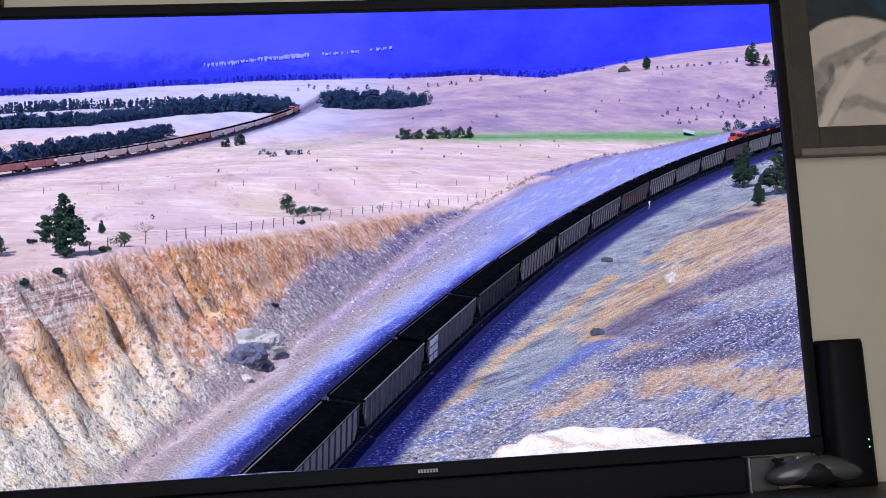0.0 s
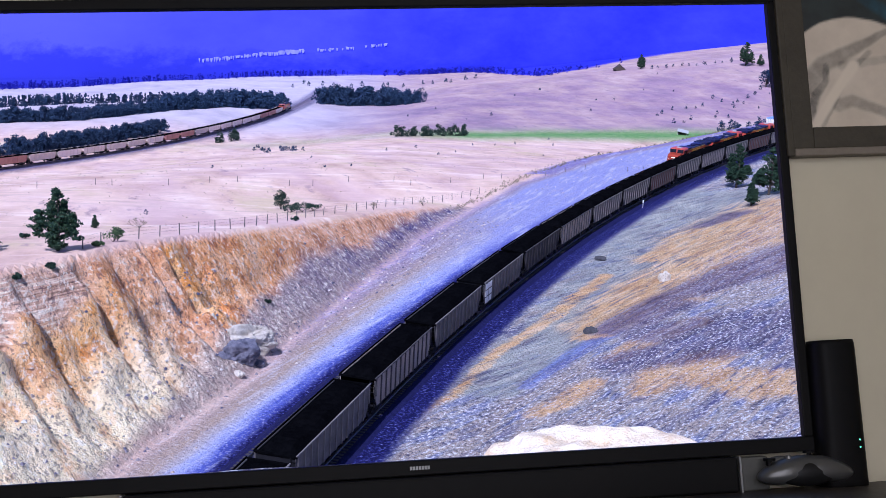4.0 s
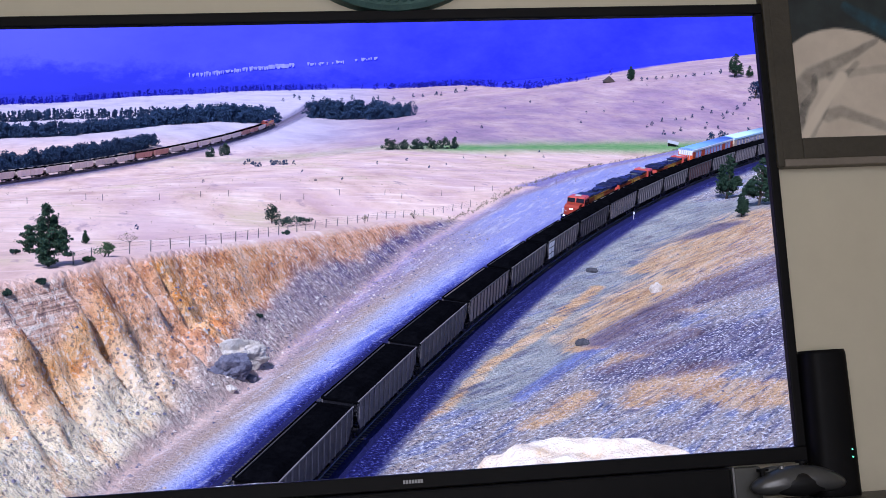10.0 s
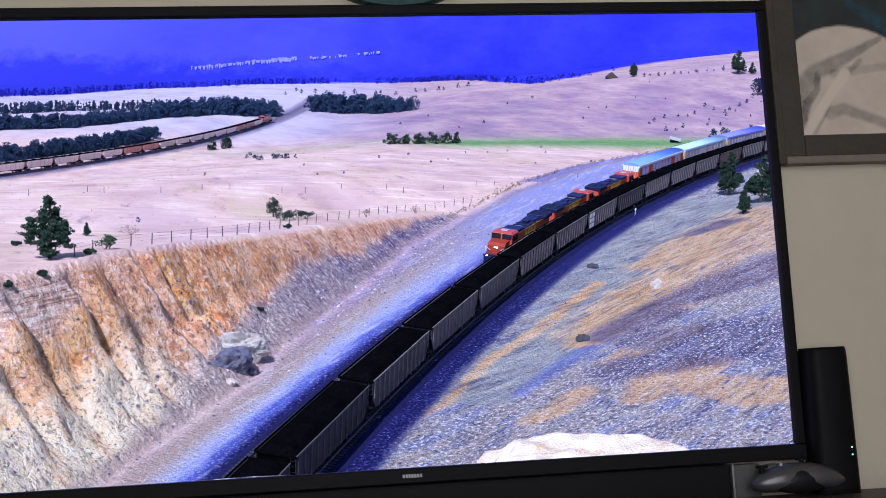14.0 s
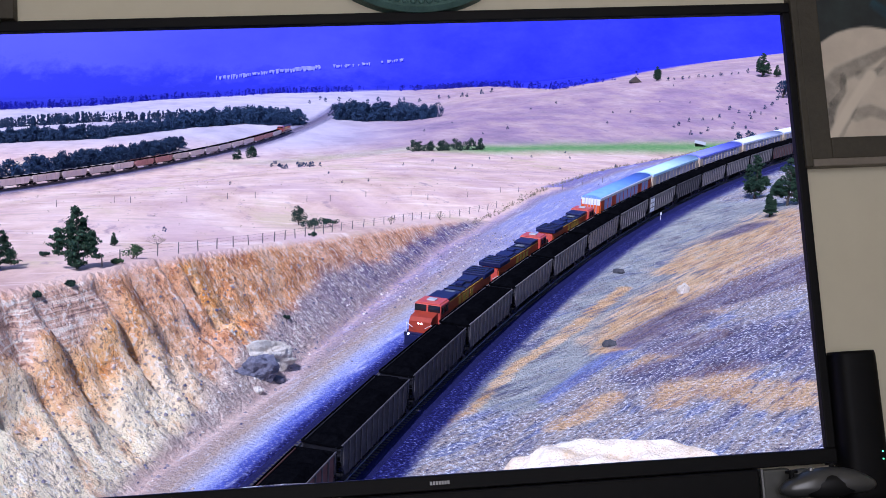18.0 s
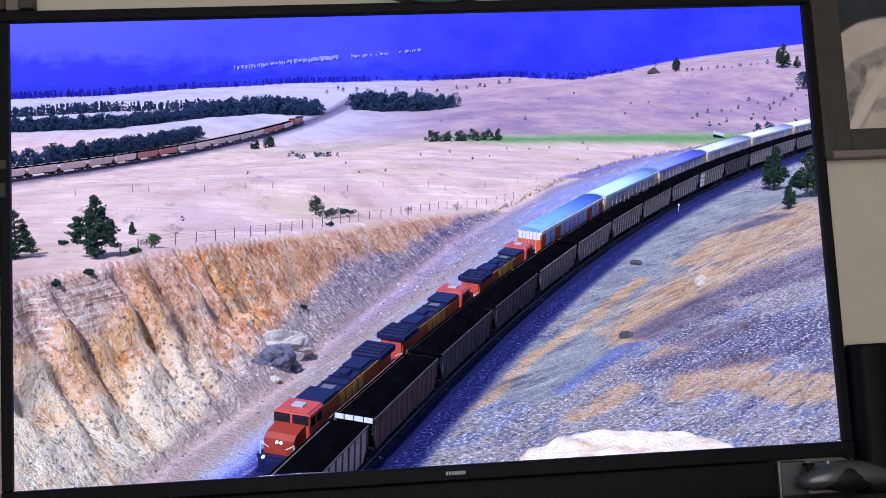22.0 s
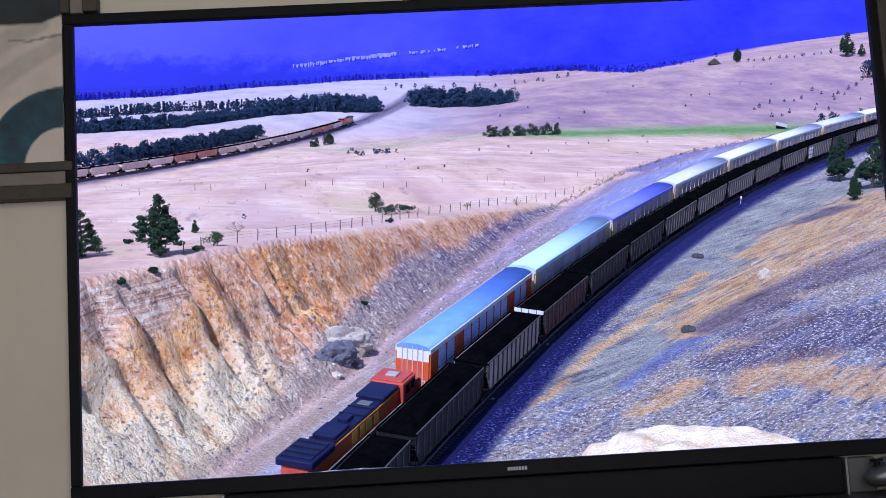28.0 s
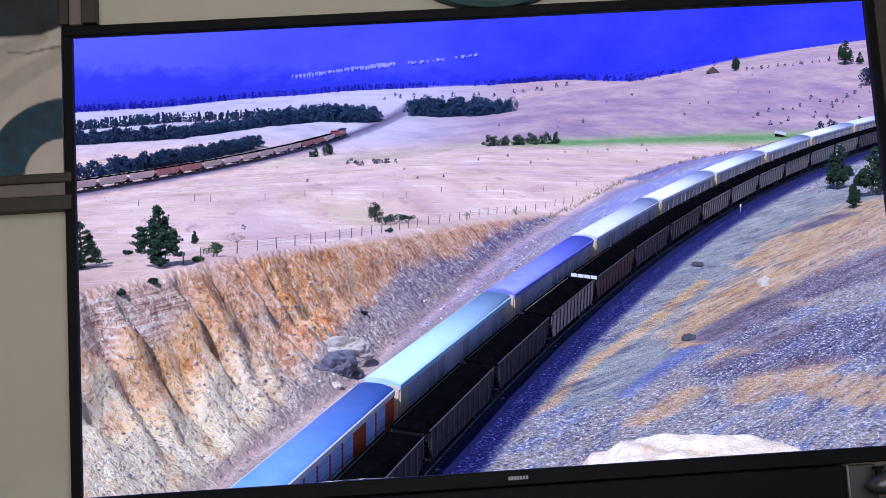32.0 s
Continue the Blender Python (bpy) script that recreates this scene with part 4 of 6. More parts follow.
def build_gamepad():
    pad = room_thing("game_controller", "glossy black and silver game controller on the cabinet", "game controller", 0.588, -0.035, -0.415)

    def waist(x, y, z):
        droop = 0.55 * max(abs(x) - 0.45, 0.0)
        return x, y * (0.8 + 0.35 * abs(x)), (z * (1.0 - 0.12 * x * x) + 0.20 * (1 - x * x) if z > 0 else z * (0.62 + 0.35 * abs(x))) - droop * 0.4

    part("shell", blob(0.074, 0.026, 0.022, waist), PAD_GREY, pad, "dark silver shell with drooping grips", m=pose(0, 0, 0.024))
    part("front_panel", blob(0.050, 0.010, 0.018, lambda x, y, z: (x, y, z * (1 - 0.2 * x ** 4))), GLOSS_BLACK, pad, "gloss black middle", m=pose(-0.002, -0.013, 0.024))
    for side in (-1, 1):
        s = bmesh.new()
        rod(s, (0, 0.0, 0.048), (0, 0.0, 0.062), 0.004)
        rod(s, (0, 0.0, 0.061), (0, 0.0, 0.0645), 0.0090, 16)
        part("thumbstick", s, BLACK_PLASTIC, pad, m=pose(-0.054 if side < 0 else 0.008, 0.0, -0.016 if side < 0 else -0.008))
    part("button", rod(bmesh.new(), (-0.026, -0.004, 0.044), (-0.026, -0.004, 0.051), 0.004, 12), SILVER, pad)
    part("shoulder", blob(0.018, 0.010, 0.006, lambda x, y, z: (x, y, z)), GREY_DARK, pad, m=pose(-0.034, 0.012, 0.044))


def build_console():
    con = room_thing("media_cabinet", "dark wooden cabinet under the television", "cabinet", 0, 0, -0.415)
    part("top", block(-1.3, 1.3, -0.30, WALL_Y - 0.002, -0.03, 0.0, 0.003), DARK_WOOD, con)
    part("body", block(-1.28, 1.28, -0.27, WALL_Y - 0.004, -0.88, -0.03), DARK_WOOD, con)
    bar = room_thing("soundbar", "long matt black soundbar below the television", "soundbar", 0, 0, -0.415)
    part("housing", block(-0.400, 0.492, -0.02, 0.009, 0.0, 0.052, 0.004), BLACK_PLASTIC, bar)
    for x in (-0.404, 0.4935):
        part("end_trim", block(x, x + 0.003, -0.021, 0.009, 0.0, 0.052), SILVER, bar, "thin silver end strip")
    unit = room_thing("set_top_box", "small grey box standing on the cabinet", "box", 0.512, 0.0, -0.415)
    part("case", block(-0.012, 0.03, -0.012, 0.009, 0.0, 0.05, 0.003), GREY_DARK, unit)


build_room()
build_television()
build_paintings()
build_plate()
build_console()
build_speaker()
build_gamepad()

# ---- the trains ----
CAR, RACK, LOCO = 16.15, 28.4, 22.3
moving = []          # thing, place of the train's mark, distance from the mark, side, facing, line


def coal_mark(t):
    """Arc length of the near end of the car with the white stripe."""
    return -48.2 + 5.12 * t - 0.0074 * t * t


def mixed_mark(t):
    """Arc length of the front of the first covered car."""
    return 149.0 - 8.72 * (t - 19.0)


def far_mark(t):
    """Northing of the trailing engine on the far line."""
    return 627.0 - 2.9 * t


def share(name, first, parent, m, label=""):
    ob = new(name, first.data)
    ob.parent = parent
    ob.matrix_local = m
    if label:
        ob["label"] = label
    return ob


def build_truck(parent, y, axles, span):
    """A bogie with its side frames and wheels."""
    bm = bmesh.new()
    for sx in (-1, 1):
        box(bm, sx * 0.98 - 0.09, sx * 0.98 + 0.09, -span / 2 - 0.35, span / 2 + 0.35, 0.42, 0.72)
        box(bm, sx * 0.98 - 0.12, sx * 0.98 + 0.12, -0.45, 0.45, 0.30, 0.85)
    box(bm, -0.9, 0.9, -0.2, 0.2, 0.45, 0.8)
    truck = part("truck", bm, DARK_STEEL, parent, m=pose(0, y, 0))
    wheel = None
    for i in range(axles):
        yy = -span / 2 + span * i / (axles - 1)
        for sx in (-1, 1):
            if wheel is None:
                w = rod(bmesh.new(), (-0.07, 0, 0), (0.07, 0, 0), 0.46, 16)
                wheel = part("wheel", w, RAIL_STEEL, truck, m=pose(sx * 0.76, yy, 0.46))
            else:
                share("wheel", wheel, truck, pose(sx * 0.76, yy, 0.46))
    return truck


def plate_poly(pts, x0, x1):
    """A flat plate with outline pts (y, z) between x0 and x1."""
    bm = bmesh.new()
    a = [bm.verts.new((x0, y, z)) for y, z in pts]
    b = [bm.verts.new((x1, y, z)) for y, z in pts]
    n = len(pts)
    bm.faces.new(a)
    bm.faces.new(list(reversed(b)))
    for i in range(n):
        bm.faces.new((a[i], b[i], b[(i + 1) % n], a[(i + 1) % n]))
    bmesh.ops.recalc_face_normals(bm, faces=bm.faces)
    return bm


def heap(hx, hy, base, top, seed):
    """A loose load heaped along a car."""
    rnd = random.Random(seed)
    bm = bmesh.new()
    nx, ny = 9, 36
    grid = []
    for j in range(ny + 1):
        v = -1 + 2 * j / ny
        row = []
        for i in range(nx + 1):
            u = -1 + 2 * i / nx
            edge = min(1.0, (1 - abs(u)) * 2.2) * min(1.0, (1 - abs(v)) * 9)
            wave = 0.75 + 0.25 * math.cos(v * 9.4 + seed)
            row.append(bm.verts.new((u * hx, v * hy, base + (top - base) * edge * wave + rnd.uniform(-0.05, 0.05) * edge)))
        grid.append(row)
    for a, b in zip(grid, grid[1:]):
        for i in range(nx):
            bm.faces.new((a[i], a[i + 1], b[i + 1], b[i]))
    return bm


LOW_SIDE = [(-7.45, 2.95), (-7.45, 2.1), (-6.7, 1.15), (6.7, 1.15), (7.45, 2.1), (7.45, 2.95)]
SIDE = [(-7.45, 3.55), (-7.45, 2.35), (-6.7, 1.15), (6.7, 1.15), (7.45, 2.35), (7.45, 3.55)]


def build_coal_car(paint, label, name="coal_car", detail=True, seed=1):
    car = empty(name, pose(0, 0, 0), label, "train car", "cars of the coal train" if detail else "cars of the far train")
    top = 3.55 if detail else 2.95
    trim = RIB_STEEL if paint is CAR_STEEL else RIB_DARK
    for sx in (-1, 1):
        part("side_wall", plate_poly(SIDE if detail else LOW_SIDE, sx * 1.44 - 0.04, sx * 1.44 + 0.04), paint, car)
        # left rail coloured coal black so that it looks unlit
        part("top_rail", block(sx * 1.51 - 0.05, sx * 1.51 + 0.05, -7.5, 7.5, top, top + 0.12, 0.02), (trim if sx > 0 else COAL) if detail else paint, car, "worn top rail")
    rib = None
    for sx in (-1, 1):
        for i in range(13):
            y = -7.2 + 14.4 * i / 12
            low = 1.2 if abs(y) < 6.6 else 2.1
            if not detail and i % 2:
                continue
            if abs(y) >= 6.6:
                part("rib", block(sx * 1.52 - 0.05, sx * 1.52 + 0.05, y - 0.07, y + 0.07, low, top), trim if detail else paint, car)
            elif rib is None:
                rib = part("rib", block(-0.05, 0.05, -0.07, 0.07, 1.16, top), trim if detail else paint, car, m=pose(sx * 1.52, y, 0))
            else:
                share("rib", rib, car, pose(sx * 1.52, y, 0))
    for sy in (-1, 1):
        end = bmesh.new()
        v = [end.verts.new(p) for p in ((-1.42, sy * 7.42, top), (1.42, sy * 7.42, top), (1.42, sy * 7.42, top - 0.9), (-1.42, sy * 7.42, top - 0.9), (1.42, sy * 5.2, 1.2), (-1.42, sy * 5.2, 1.2))]
        end.faces.new((v[0], v[1], v[2], v[3]))
        end.faces.new((v[3], v[2], v[4], v[5]))
        bmesh.ops.solidify(end, geom=end.faces[:], thickness=0.06)
        part("end_wall", end, DARK_STEEL if detail else paint, car)
        part("end_rail", block(-1.55, 1.55, sy * 7.44 - 0.08, sy * 7.44 + 0.08, top - 0.1, top + 0.08, 0.02), COAL, car)
        if detail:
            lad = bmesh.new()
            for k in range(6):
                rod(lad, (1.1, sy * 7.56, 1.3 + 0.4 * k), (1.5, sy * 7.56, 1.3 + 0.4 * k), 0.025, 5)
            box(lad, 1.08, 1.12, sy * 7.56 - 0.03, sy * 7.56 + 0.03, 1.0, 3.5)
            box(lad, 1.48, 1.52, sy * 7.56 - 0.03, sy * 7.56 + 0.03, 1.0, 3.5)
            part("ladder", lad, DARK_STEEL, car)
            part("coupler", block(-0.15, 0.15, sy * 7.9 - 0.25, sy * 7.9 + 0.2, 0.75, 1.05, 0.03), DARK_STEEL, car)
        build_truck(car, sy * 5.75, 2, 1.78)
    part("coal_load", heap(1.42, 7.38, top - 0.1 if detail else top - 0.2, top + 0.5 if detail else top + 0.25, seed), COAL, car, "heaped black coal")
    part("underframe", block(-0.35, 0.35, -7.6, 7.6, 0.8, 1.2), DARK_STEEL, car)
    if detail:
        for y in (-3.2, 0.0, 3.2):
            ch = bmesh.new()
            bmesh.ops.create_cone(ch, cap_ends=True, segments=4, radius1=0.75, radius2=1.9, depth=0.75, matrix=Matrix.Translation((0, y, 0.82)) @ Matrix.Rotation(radians(45), 4, "Z"))
            part("discharge_chute", ch, DARK_STEEL, car)
    return car


def build_loco(label):
    car = empty("locomotive", pose(0, 0, 0), label, "locomotive", "locomotives of the mixed train")
    # the cab end lies towards -y
    part("frame", block(-1.5, 1.5, -10.7, 10.7, 1.25, 1.62, 0.03), HOOD_BLACK, car)
    part("fuel_tank", block(-1.35, 1.35, -2.8, 2.8, 0.35, 1.25, 0.15), HOOD_BLACK, car)
    for y in (-6.8, 6.8):
        build_truck(car, y, 3, 4.0)
    part("engine_hood", block(-1.0, 1.0, -5.6, 6.5, 1.62, 3.72, 0.12), HOOD_BLACK, car, "black upper engine hood")
    for sx in (-1, 1):
        part("hood_side", block(sx * 1.02 - 0.03, sx * 1.02 + 0.03, -5.5, 9.7, 1.75, 3.48), ORANGE, car, "orange side of the hood")
        part("stripe", block(sx * 1.07 - 0.015, sx * 1.07 + 0.015, -5.5, 9.7, 3.48, 3.56), YELLOW, car, "yellow stripe")
        part("sill_stripe", block(sx * 1.515 - 0.012, sx * 1.515 + 0.012, -10.4, 10.4, 1.42, 1.55), YELLOW, car, "yellow stripe")
        for i in range(4):
            wide = (0.8, 0.95, 0.75, 0.9)[i]
            mark = plate_poly([(-1.6 + i * 1.3, 2.45), (-1.6 + i * 1.3 + wide, 2.45), (-1.6 + i * 1.3 + wide, 3.32), (-1.6 + i * 1.3, 3.32)], sx * 1.065 - 0.012, sx * 1.065 + 0.012)
            part("side_mark", mark, YELLOW, car, "large yellow mark")
        rail = bmesh.new()
        for k in range(11):
            y = -5.2 + k * 1.5
            rod(rail, (sx * 1.47, y, 1.6), (sx * 1.47, y, 2.6), 0.03, 5)
        rod(rail, (sx * 1.47, -5.2, 2.6), (sx * 1.47, 9.8, 2.6), 0.03, 5)
        part("handrail", rail, GREY_PAINT, car)
    # wide radiator wings over the tail
    part("radiator", block(-1.36, 1.36, 6.5, 10.1, 3.4, 3.98, 0.12), HOOD_BLACK, car, "wide black radiator housing")
    part("rear_hood", block(-1.0, 1.0, 6.2, 9.9, 1.62, 3.4, 0.06), ORANGE, car)
    part("rear_panel", block(-0.98, 0.98, 9.88, 9.98, 1.7, 3.25, 0.02), CAB_RED, car)
    part("fan_cover", block(-1.1, 1.1, 6.8, 9.7, 3.98, 4.06, 0.03), HOOD_BLACK, car)
    part("dynamic_brake", block(-1.15, 1.15, -5.4, -2.4, 3.70, 4.0, 0.08), HOOD_BLACK, car)
    part("exhaust", block(-0.4, 0.4, 1.4, 2.5, 3.70, 4.0, 0.05), HOOD_BLACK, car)
    part("air_box", block(-0.85, 0.85, 3.2, 5.6, 3.70, 3.95, 0.06), HOOD_BLACK, car)
    for y in (-4.4, -3.4, -0.6, 0.9, 3.0, 5.8):
        part("roof_seam", block(-0.98, 0.98, y - 0.05, y + 0.05, 3.72, 3.78), DARK_STEEL, car)
    for y in (7.3, 8.2, 9.1):
        part("fan_rib", block(-1.08, 1.08, y - 0.06, y + 0.06, 4.06, 4.10), DARK_STEEL, car)
    part("roof_hatch", block(-0.5, 0.5, -1.9, -1.1, 3.72, 3.80, 0.02), SILVER, car, "pale roof hatch")
    # cab and nose
    part("cab", block(-1.42, 1.42, -8.3, -5.6, 1.62, 4.05, 0.14), CAB_RED, car, "faded orange-red cab")
    part("cab_roof", block(-1.25, 1.25, -8.2, -5.7, 4.05, 4.15, 0.05), CAB_RED, car)
    part("roof_unit", block(-0.45, 0.45, -7.4, -6.5, 4.15, 4.3, 0.04), GREY_PAINT, car, "pale grey roof unit")
    pts = [(-10.3, 1.62), (-10.3, 2.75), (-9.9, 3.1), (-8.3, 3.3), (-8.3, 1.62)]
    nose = plate_poly(pts, -1.15, 1.15)
    part("nose", nose, NOSE_RED, car, "orange sloping nose")
    for x in (-0.72, 0.72):
        part("windscreen", block(x - 0.62, x + 0.62, -8.36, -8.27, 3.28, 3.96, 0.02), CAB_GLASS, car)
    for sx in (-1, 1):
        for y in (-7.6, -6.5):
            part("side_window", block(sx * 1.42 - 0.03, sx * 1.42 + 0.03, y - 0.4, y + 0.4, 3.05, 3.75, 0.01), CAB_GLASS, car)
    for x in (-0.16, 0.16):
        part("headlight", rod(bmesh.new(), (x, -10.36, 2.55), (x, -10.25, 2.55), 0.10, 12), HEADLIGHT, car, "lit headlight")
    for x in (-1.0, 1.0):
        part("ditch_light", rod(bmesh.new(), (x, -10.85, 1.5), (x, -10.7, 1.5), 0.10, 12), HEADLIGHT, car, "lit lamp")
    for sy in (-1, 1):
        part("pilot", block(-1.4, 1.4, sy * 10.75 - 0.06, sy * 10.75 + 0.06, 0.3, 1.4, 0.03), HOOD_BLACK, car)
        part("coupler", block(-0.15, 0.15, sy * 10.95 - 0.2, sy * 10.95 + 0.2, 0.75, 1.05, 0.03), DARK_STEEL, car)
        gr = bmesh.new()
        for x in (-1.3, 1.3):
            rod(gr, (x, sy * 10.6, 1.6), (x, sy * 10.6, 2.6), 0.035, 6)
            rod(gr, (x, sy * 10.6, 2.6), (x * 0.5, sy * 10.6, 2.2), 0.03, 6)
        part("grab_rail", gr, WHITE_PAINT, car, "white hand rail")
    return car


def arch_roof(hx, hy, z0, rise):
    bm = bmesh.new()
    n = 12
    rows = []
    for y in (-hy, hy):
        rows.append([bm.verts.new((-hx * math.cos(math.pi * i / n), y, z0 + rise * (math.sin(math.pi * i / n) ** 0.8))) for i in range(n + 1)])
    for i in range(n):
        f = bm.faces.new((rows[0][i], rows[0][i + 1], rows[1][i + 1], rows[1][i]))
        f.smooth = True
    bm.faces.new(rows[0])
    bm.faces.new(list(reversed(rows[1])))
    bmesh.ops.recalc_face_normals(bm, faces=bm.faces)
    return bm


def corrugated(hy, hgt, waves):
    """A ribbed sheet, closed into one body."""
    bm = bmesh.new()
    rows = []
    for k in range(waves * 4 + 1):
        d = (0.02, 0.05, 0.05, 0.02)[k % 4]
        z = hgt * k / (waves * 4)
        rows.append([bm.verts.new(p) for p in ((-d, -hy, z), (d, -hy, z), (d, hy, z), (-d, hy, z))])
    for a, b in zip(rows, rows[1:]):
        for i in range(4):
            bm.faces.new((a[i], a[(i + 1) % 4], b[(i + 1) % 4], b[i]))
    bm.faces.new(rows[0][::-1])
    bm.faces.new(rows[-1])
    return bm


def build_rack(first, label, roof=None):
    car = empty("covered_car", pose(0, 0, 0), label, "train car", "covered cars of the mixed train")
    post_paint, panel = (ORANGE, PALE_PANEL) if first else (RACK_POST, RACK_PANEL)
    part("roof", arch_roof(1.54, 13.7, 4.85, 0.5), roof or WHITE_ROOF, car)
    part("underframe", block(-1.4, 1.4, -13.75, 13.75, 0.75, 1.05), DARK_STEEL, car)
    for sx in (-1, 1):
        part("inner_wall", block(sx * 1.40 - 0.02, sx * 1.40 + 0.02, -13.6, 13.6, 1.05, 4.85), DARK_STEEL, car)
        part("eave", block(sx * 1.46 - 0.12, sx * 1.46 + 0.12, -13.7, 13.7, 4.55, 5.02, 0.06), WHITE_PAINT if first else roof or WHITE_ROOF, car, "pale eave rail")
        part("sill", block(sx * 1.5 - 0.06, sx * 1.5 + 0.06, -13.7, 13.7, 0.85, 1.15, 0.02), RUST if first else DARK_STEEL, car)
        cols = 12
        w = 24.0 / cols
        pane = post = None
        for i in range(cols):
            for k in range(2 if first else 1):
                z = 1.2 + k * 1.68
                hgt = 1.6 if first else 3.3
                m = pose(sx * 1.47, -12.0 + w * (i + 0.5), z)
                if first and i in (2, 9):
                    if k == 0:
                        part("door_panel", block(-0.05, 0.05, -w / 2 + 0.05, w / 2 - 0.05, 0, 3.3, 0.01), ORANGE, car, "orange panel", m=m)
                    continue
                if pane is None:
                    pane = part("panel", corrugated(w / 2 - 0.09, hgt, 5 if first else 9), panel, car, m=m)
                else:
                    share("panel", pane, car, m)
        for i in range(cols + 1):
            m = pose(sx * 1.5, -12.0 + w * i, 1.1)
            if post is None:
                post = part("post", block(-0.06, 0.06, -0.08, 0.08, 0, 3.5), CAB_RED if first else RACK_POST, car, m=m)
            else:
                share("post", post, car, m)
        for sy in (-1, 1):
            part("end_panel", block(sx * 1.5 - 0.06, sx * 1.5 + 0.06, sy * 12.85 - 0.75, sy * 12.85 + 0.75, 1.1, 4.6, 0.02), post_paint, car)
    for sy in (-1, 1):
        part("end_door", block(-1.42, 1.42, sy * 13.66 - 0.05, sy * 13.66 + 0.05, 1.05, 3.9 if first else 4.85, 0.02), ORANGE if first else RACK_POST, car)
        if first:
            part("end_shield", block(-1.42, 1.42, sy * 13.66 - 0.05, sy * 13.66 + 0.05, 3.9, 4.86, 0.02), WHITE_PAINT, car, "white upper end panel")
            for x in (-0.9, -0.45, 0.0, 0.45, 0.9):
                part("end_rib", block(x - 0.04, x + 0.04, sy * 13.74 - 0.04, sy * 13.74 + 0.04, 1.1, 5.1), RACK_PANEL, car)
        build_truck(car, sy * 10.0, 2, 1.78)
        part("coupler", block(-0.15, 0.15, sy * 13.95 - 0.25, sy * 13.95 + 0.2, 0.75, 1.05, 0.03), DARK_STEEL, car)
    return car


def build_trains():
    styles = [build_coal_car(CAR_STEEL, "weathered grey steel coal car heaped with black coal", seed=1),
              build_coal_car(CREAM_STEEL, "pale weathered coal car heaped with black coal", seed=2),
              build_coal_car(RUST, "rust-brown steel coal car heaped with black coal", seed=3),
              build_coal_car(BLACK_STEEL, "black painted coal car heaped with black coal", seed=4)]
    order = "ddddcrddgggcggdcggrgcgrggcg"
    used = [False] * 4
    for k in range(-5, 22):
        i = "gcrd".index(order[(k + 5) % len(order)])
        if k == 0:
            i = 2
        ob = copy_thing(styles[i], pose(0, 0, 0)) if used[i] or k == 0 else styles[i]
        used[i] = used[i] or k != 0
        if k == 0:
            ob["label"] = "rust-brown coal car with a white striped end rail"
            stripe = bmesh.new()
            for q in range(4):
                box(stripe, -1.46 + q * 0.75, -0.80 + q * 0.75, -7.62, -7.52, 3.38, 3.74)
            part("end_stripe", stripe, WHITE_PAINT, ob, "broken white end stripe")
        if k == 8:
            ob["label"] = "dark coal car with white panels on one end"
            for j in range(2):
                for q in range(3):
                    part("white_panel", block(1.575, 1.60, -7.1 + j * 1.2, -6.1 + j * 1.2, 1.3 + q * 0.75, 1.9 + q * 0.75), WHITE_PAINT, ob, "white painted panel")
        moving.append((ob, coal_mark, CAR * k + 7.5, 0.0, 1, on_track))
    first = build_loco("orange and black diesel locomotive leading the train")
    for k in range(3):
        ob = first if k == 0 else copy_thing(first, pose(0, 0, 0))
        if k:
            ob["label"] = "orange and black diesel locomotive running cab last"
        moving.append((ob, mixed_mark, -LOCO * (2.5 - k), TRACK_GAP, 1 if k == 0 else -1, on_track))
    head = build_rack(True, "tall covered car with orange panels and a blue roof", BLUE_ROOF)
    cyan = build_rack(False, "tall covered railway car with a pale cyan roof", CYAN_ROOF)
    violet = build_rack(False, "tall covered railway car with a bright violet-blue roof", VIOLET_ROOF)
    rack = build_rack(False, "tall covered railway car with a pale metal roof")
    for k in range(10):
        ob = (head, cyan, violet, rack)[k] if k < 4 else copy_thing(rack, pose(0, 0, 0))
        moving.append((ob, mixed_mark, RACK * k + 13.8, TRACK_GAP, 1, on_track))
    # the far train, with its engine trailing
    eng = copy_thing(first, pose(0, 0, 0))
    tagged(eng, "orange diesel locomotive at the tail of the far train", "locomotive", "cars of the far train")
    moving.append((eng, far_mark, 0.0, 0.0, 1, on_far))
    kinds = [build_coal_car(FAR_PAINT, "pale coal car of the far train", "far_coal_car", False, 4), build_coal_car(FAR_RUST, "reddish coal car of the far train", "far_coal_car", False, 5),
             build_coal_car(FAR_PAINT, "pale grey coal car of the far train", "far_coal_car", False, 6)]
    used = [False] * 3
    for k in range(23):
        i = (0, 0, 1, 0, 0, 1, 2, 0)[(k * 5) % 8]
        ob = copy_thing(kinds[i], pose(0, 0, 0)) if used[i] else kinds[i]
        used[i] = True
        moving.append((ob, far_mark, -(19.2 + CAR * k), 0.0, 1, on_far))


def on_far(s, side=0.0):
    """Place and heading on the far line; s is measured as a northing at the engine, then as a length."""
    y, h = s, 0.0
    x = far_track_x(y)
    slope = 0.243 - 0.00046 * (y - 310.0)
    return Vector((x, y, far_track_z(y))), math.atan(slope)


build_trains()

# ---- railway line ----
def ribbon_mesh(sections):
    """Closed tube from sections, each a loop of points, as one fast mesh."""
    co, faces, n = [], [], len(sections[0])
    for s in sections:
        co += s
    for k in range(len(sections) - 1):
        for i in range(n):
            j = (i + 1) % n
            faces.append((k * n + i, k * n + j, (k + 1) * n + j, (k + 1) * n + i))
    return co, faces


def raw(name, co, faces, mat, m=None):
    me = bpy.data.meshes.new(name)
    me.from_pydata(co, [], faces)
    me.materials.append(mat)
    return new(name, me)


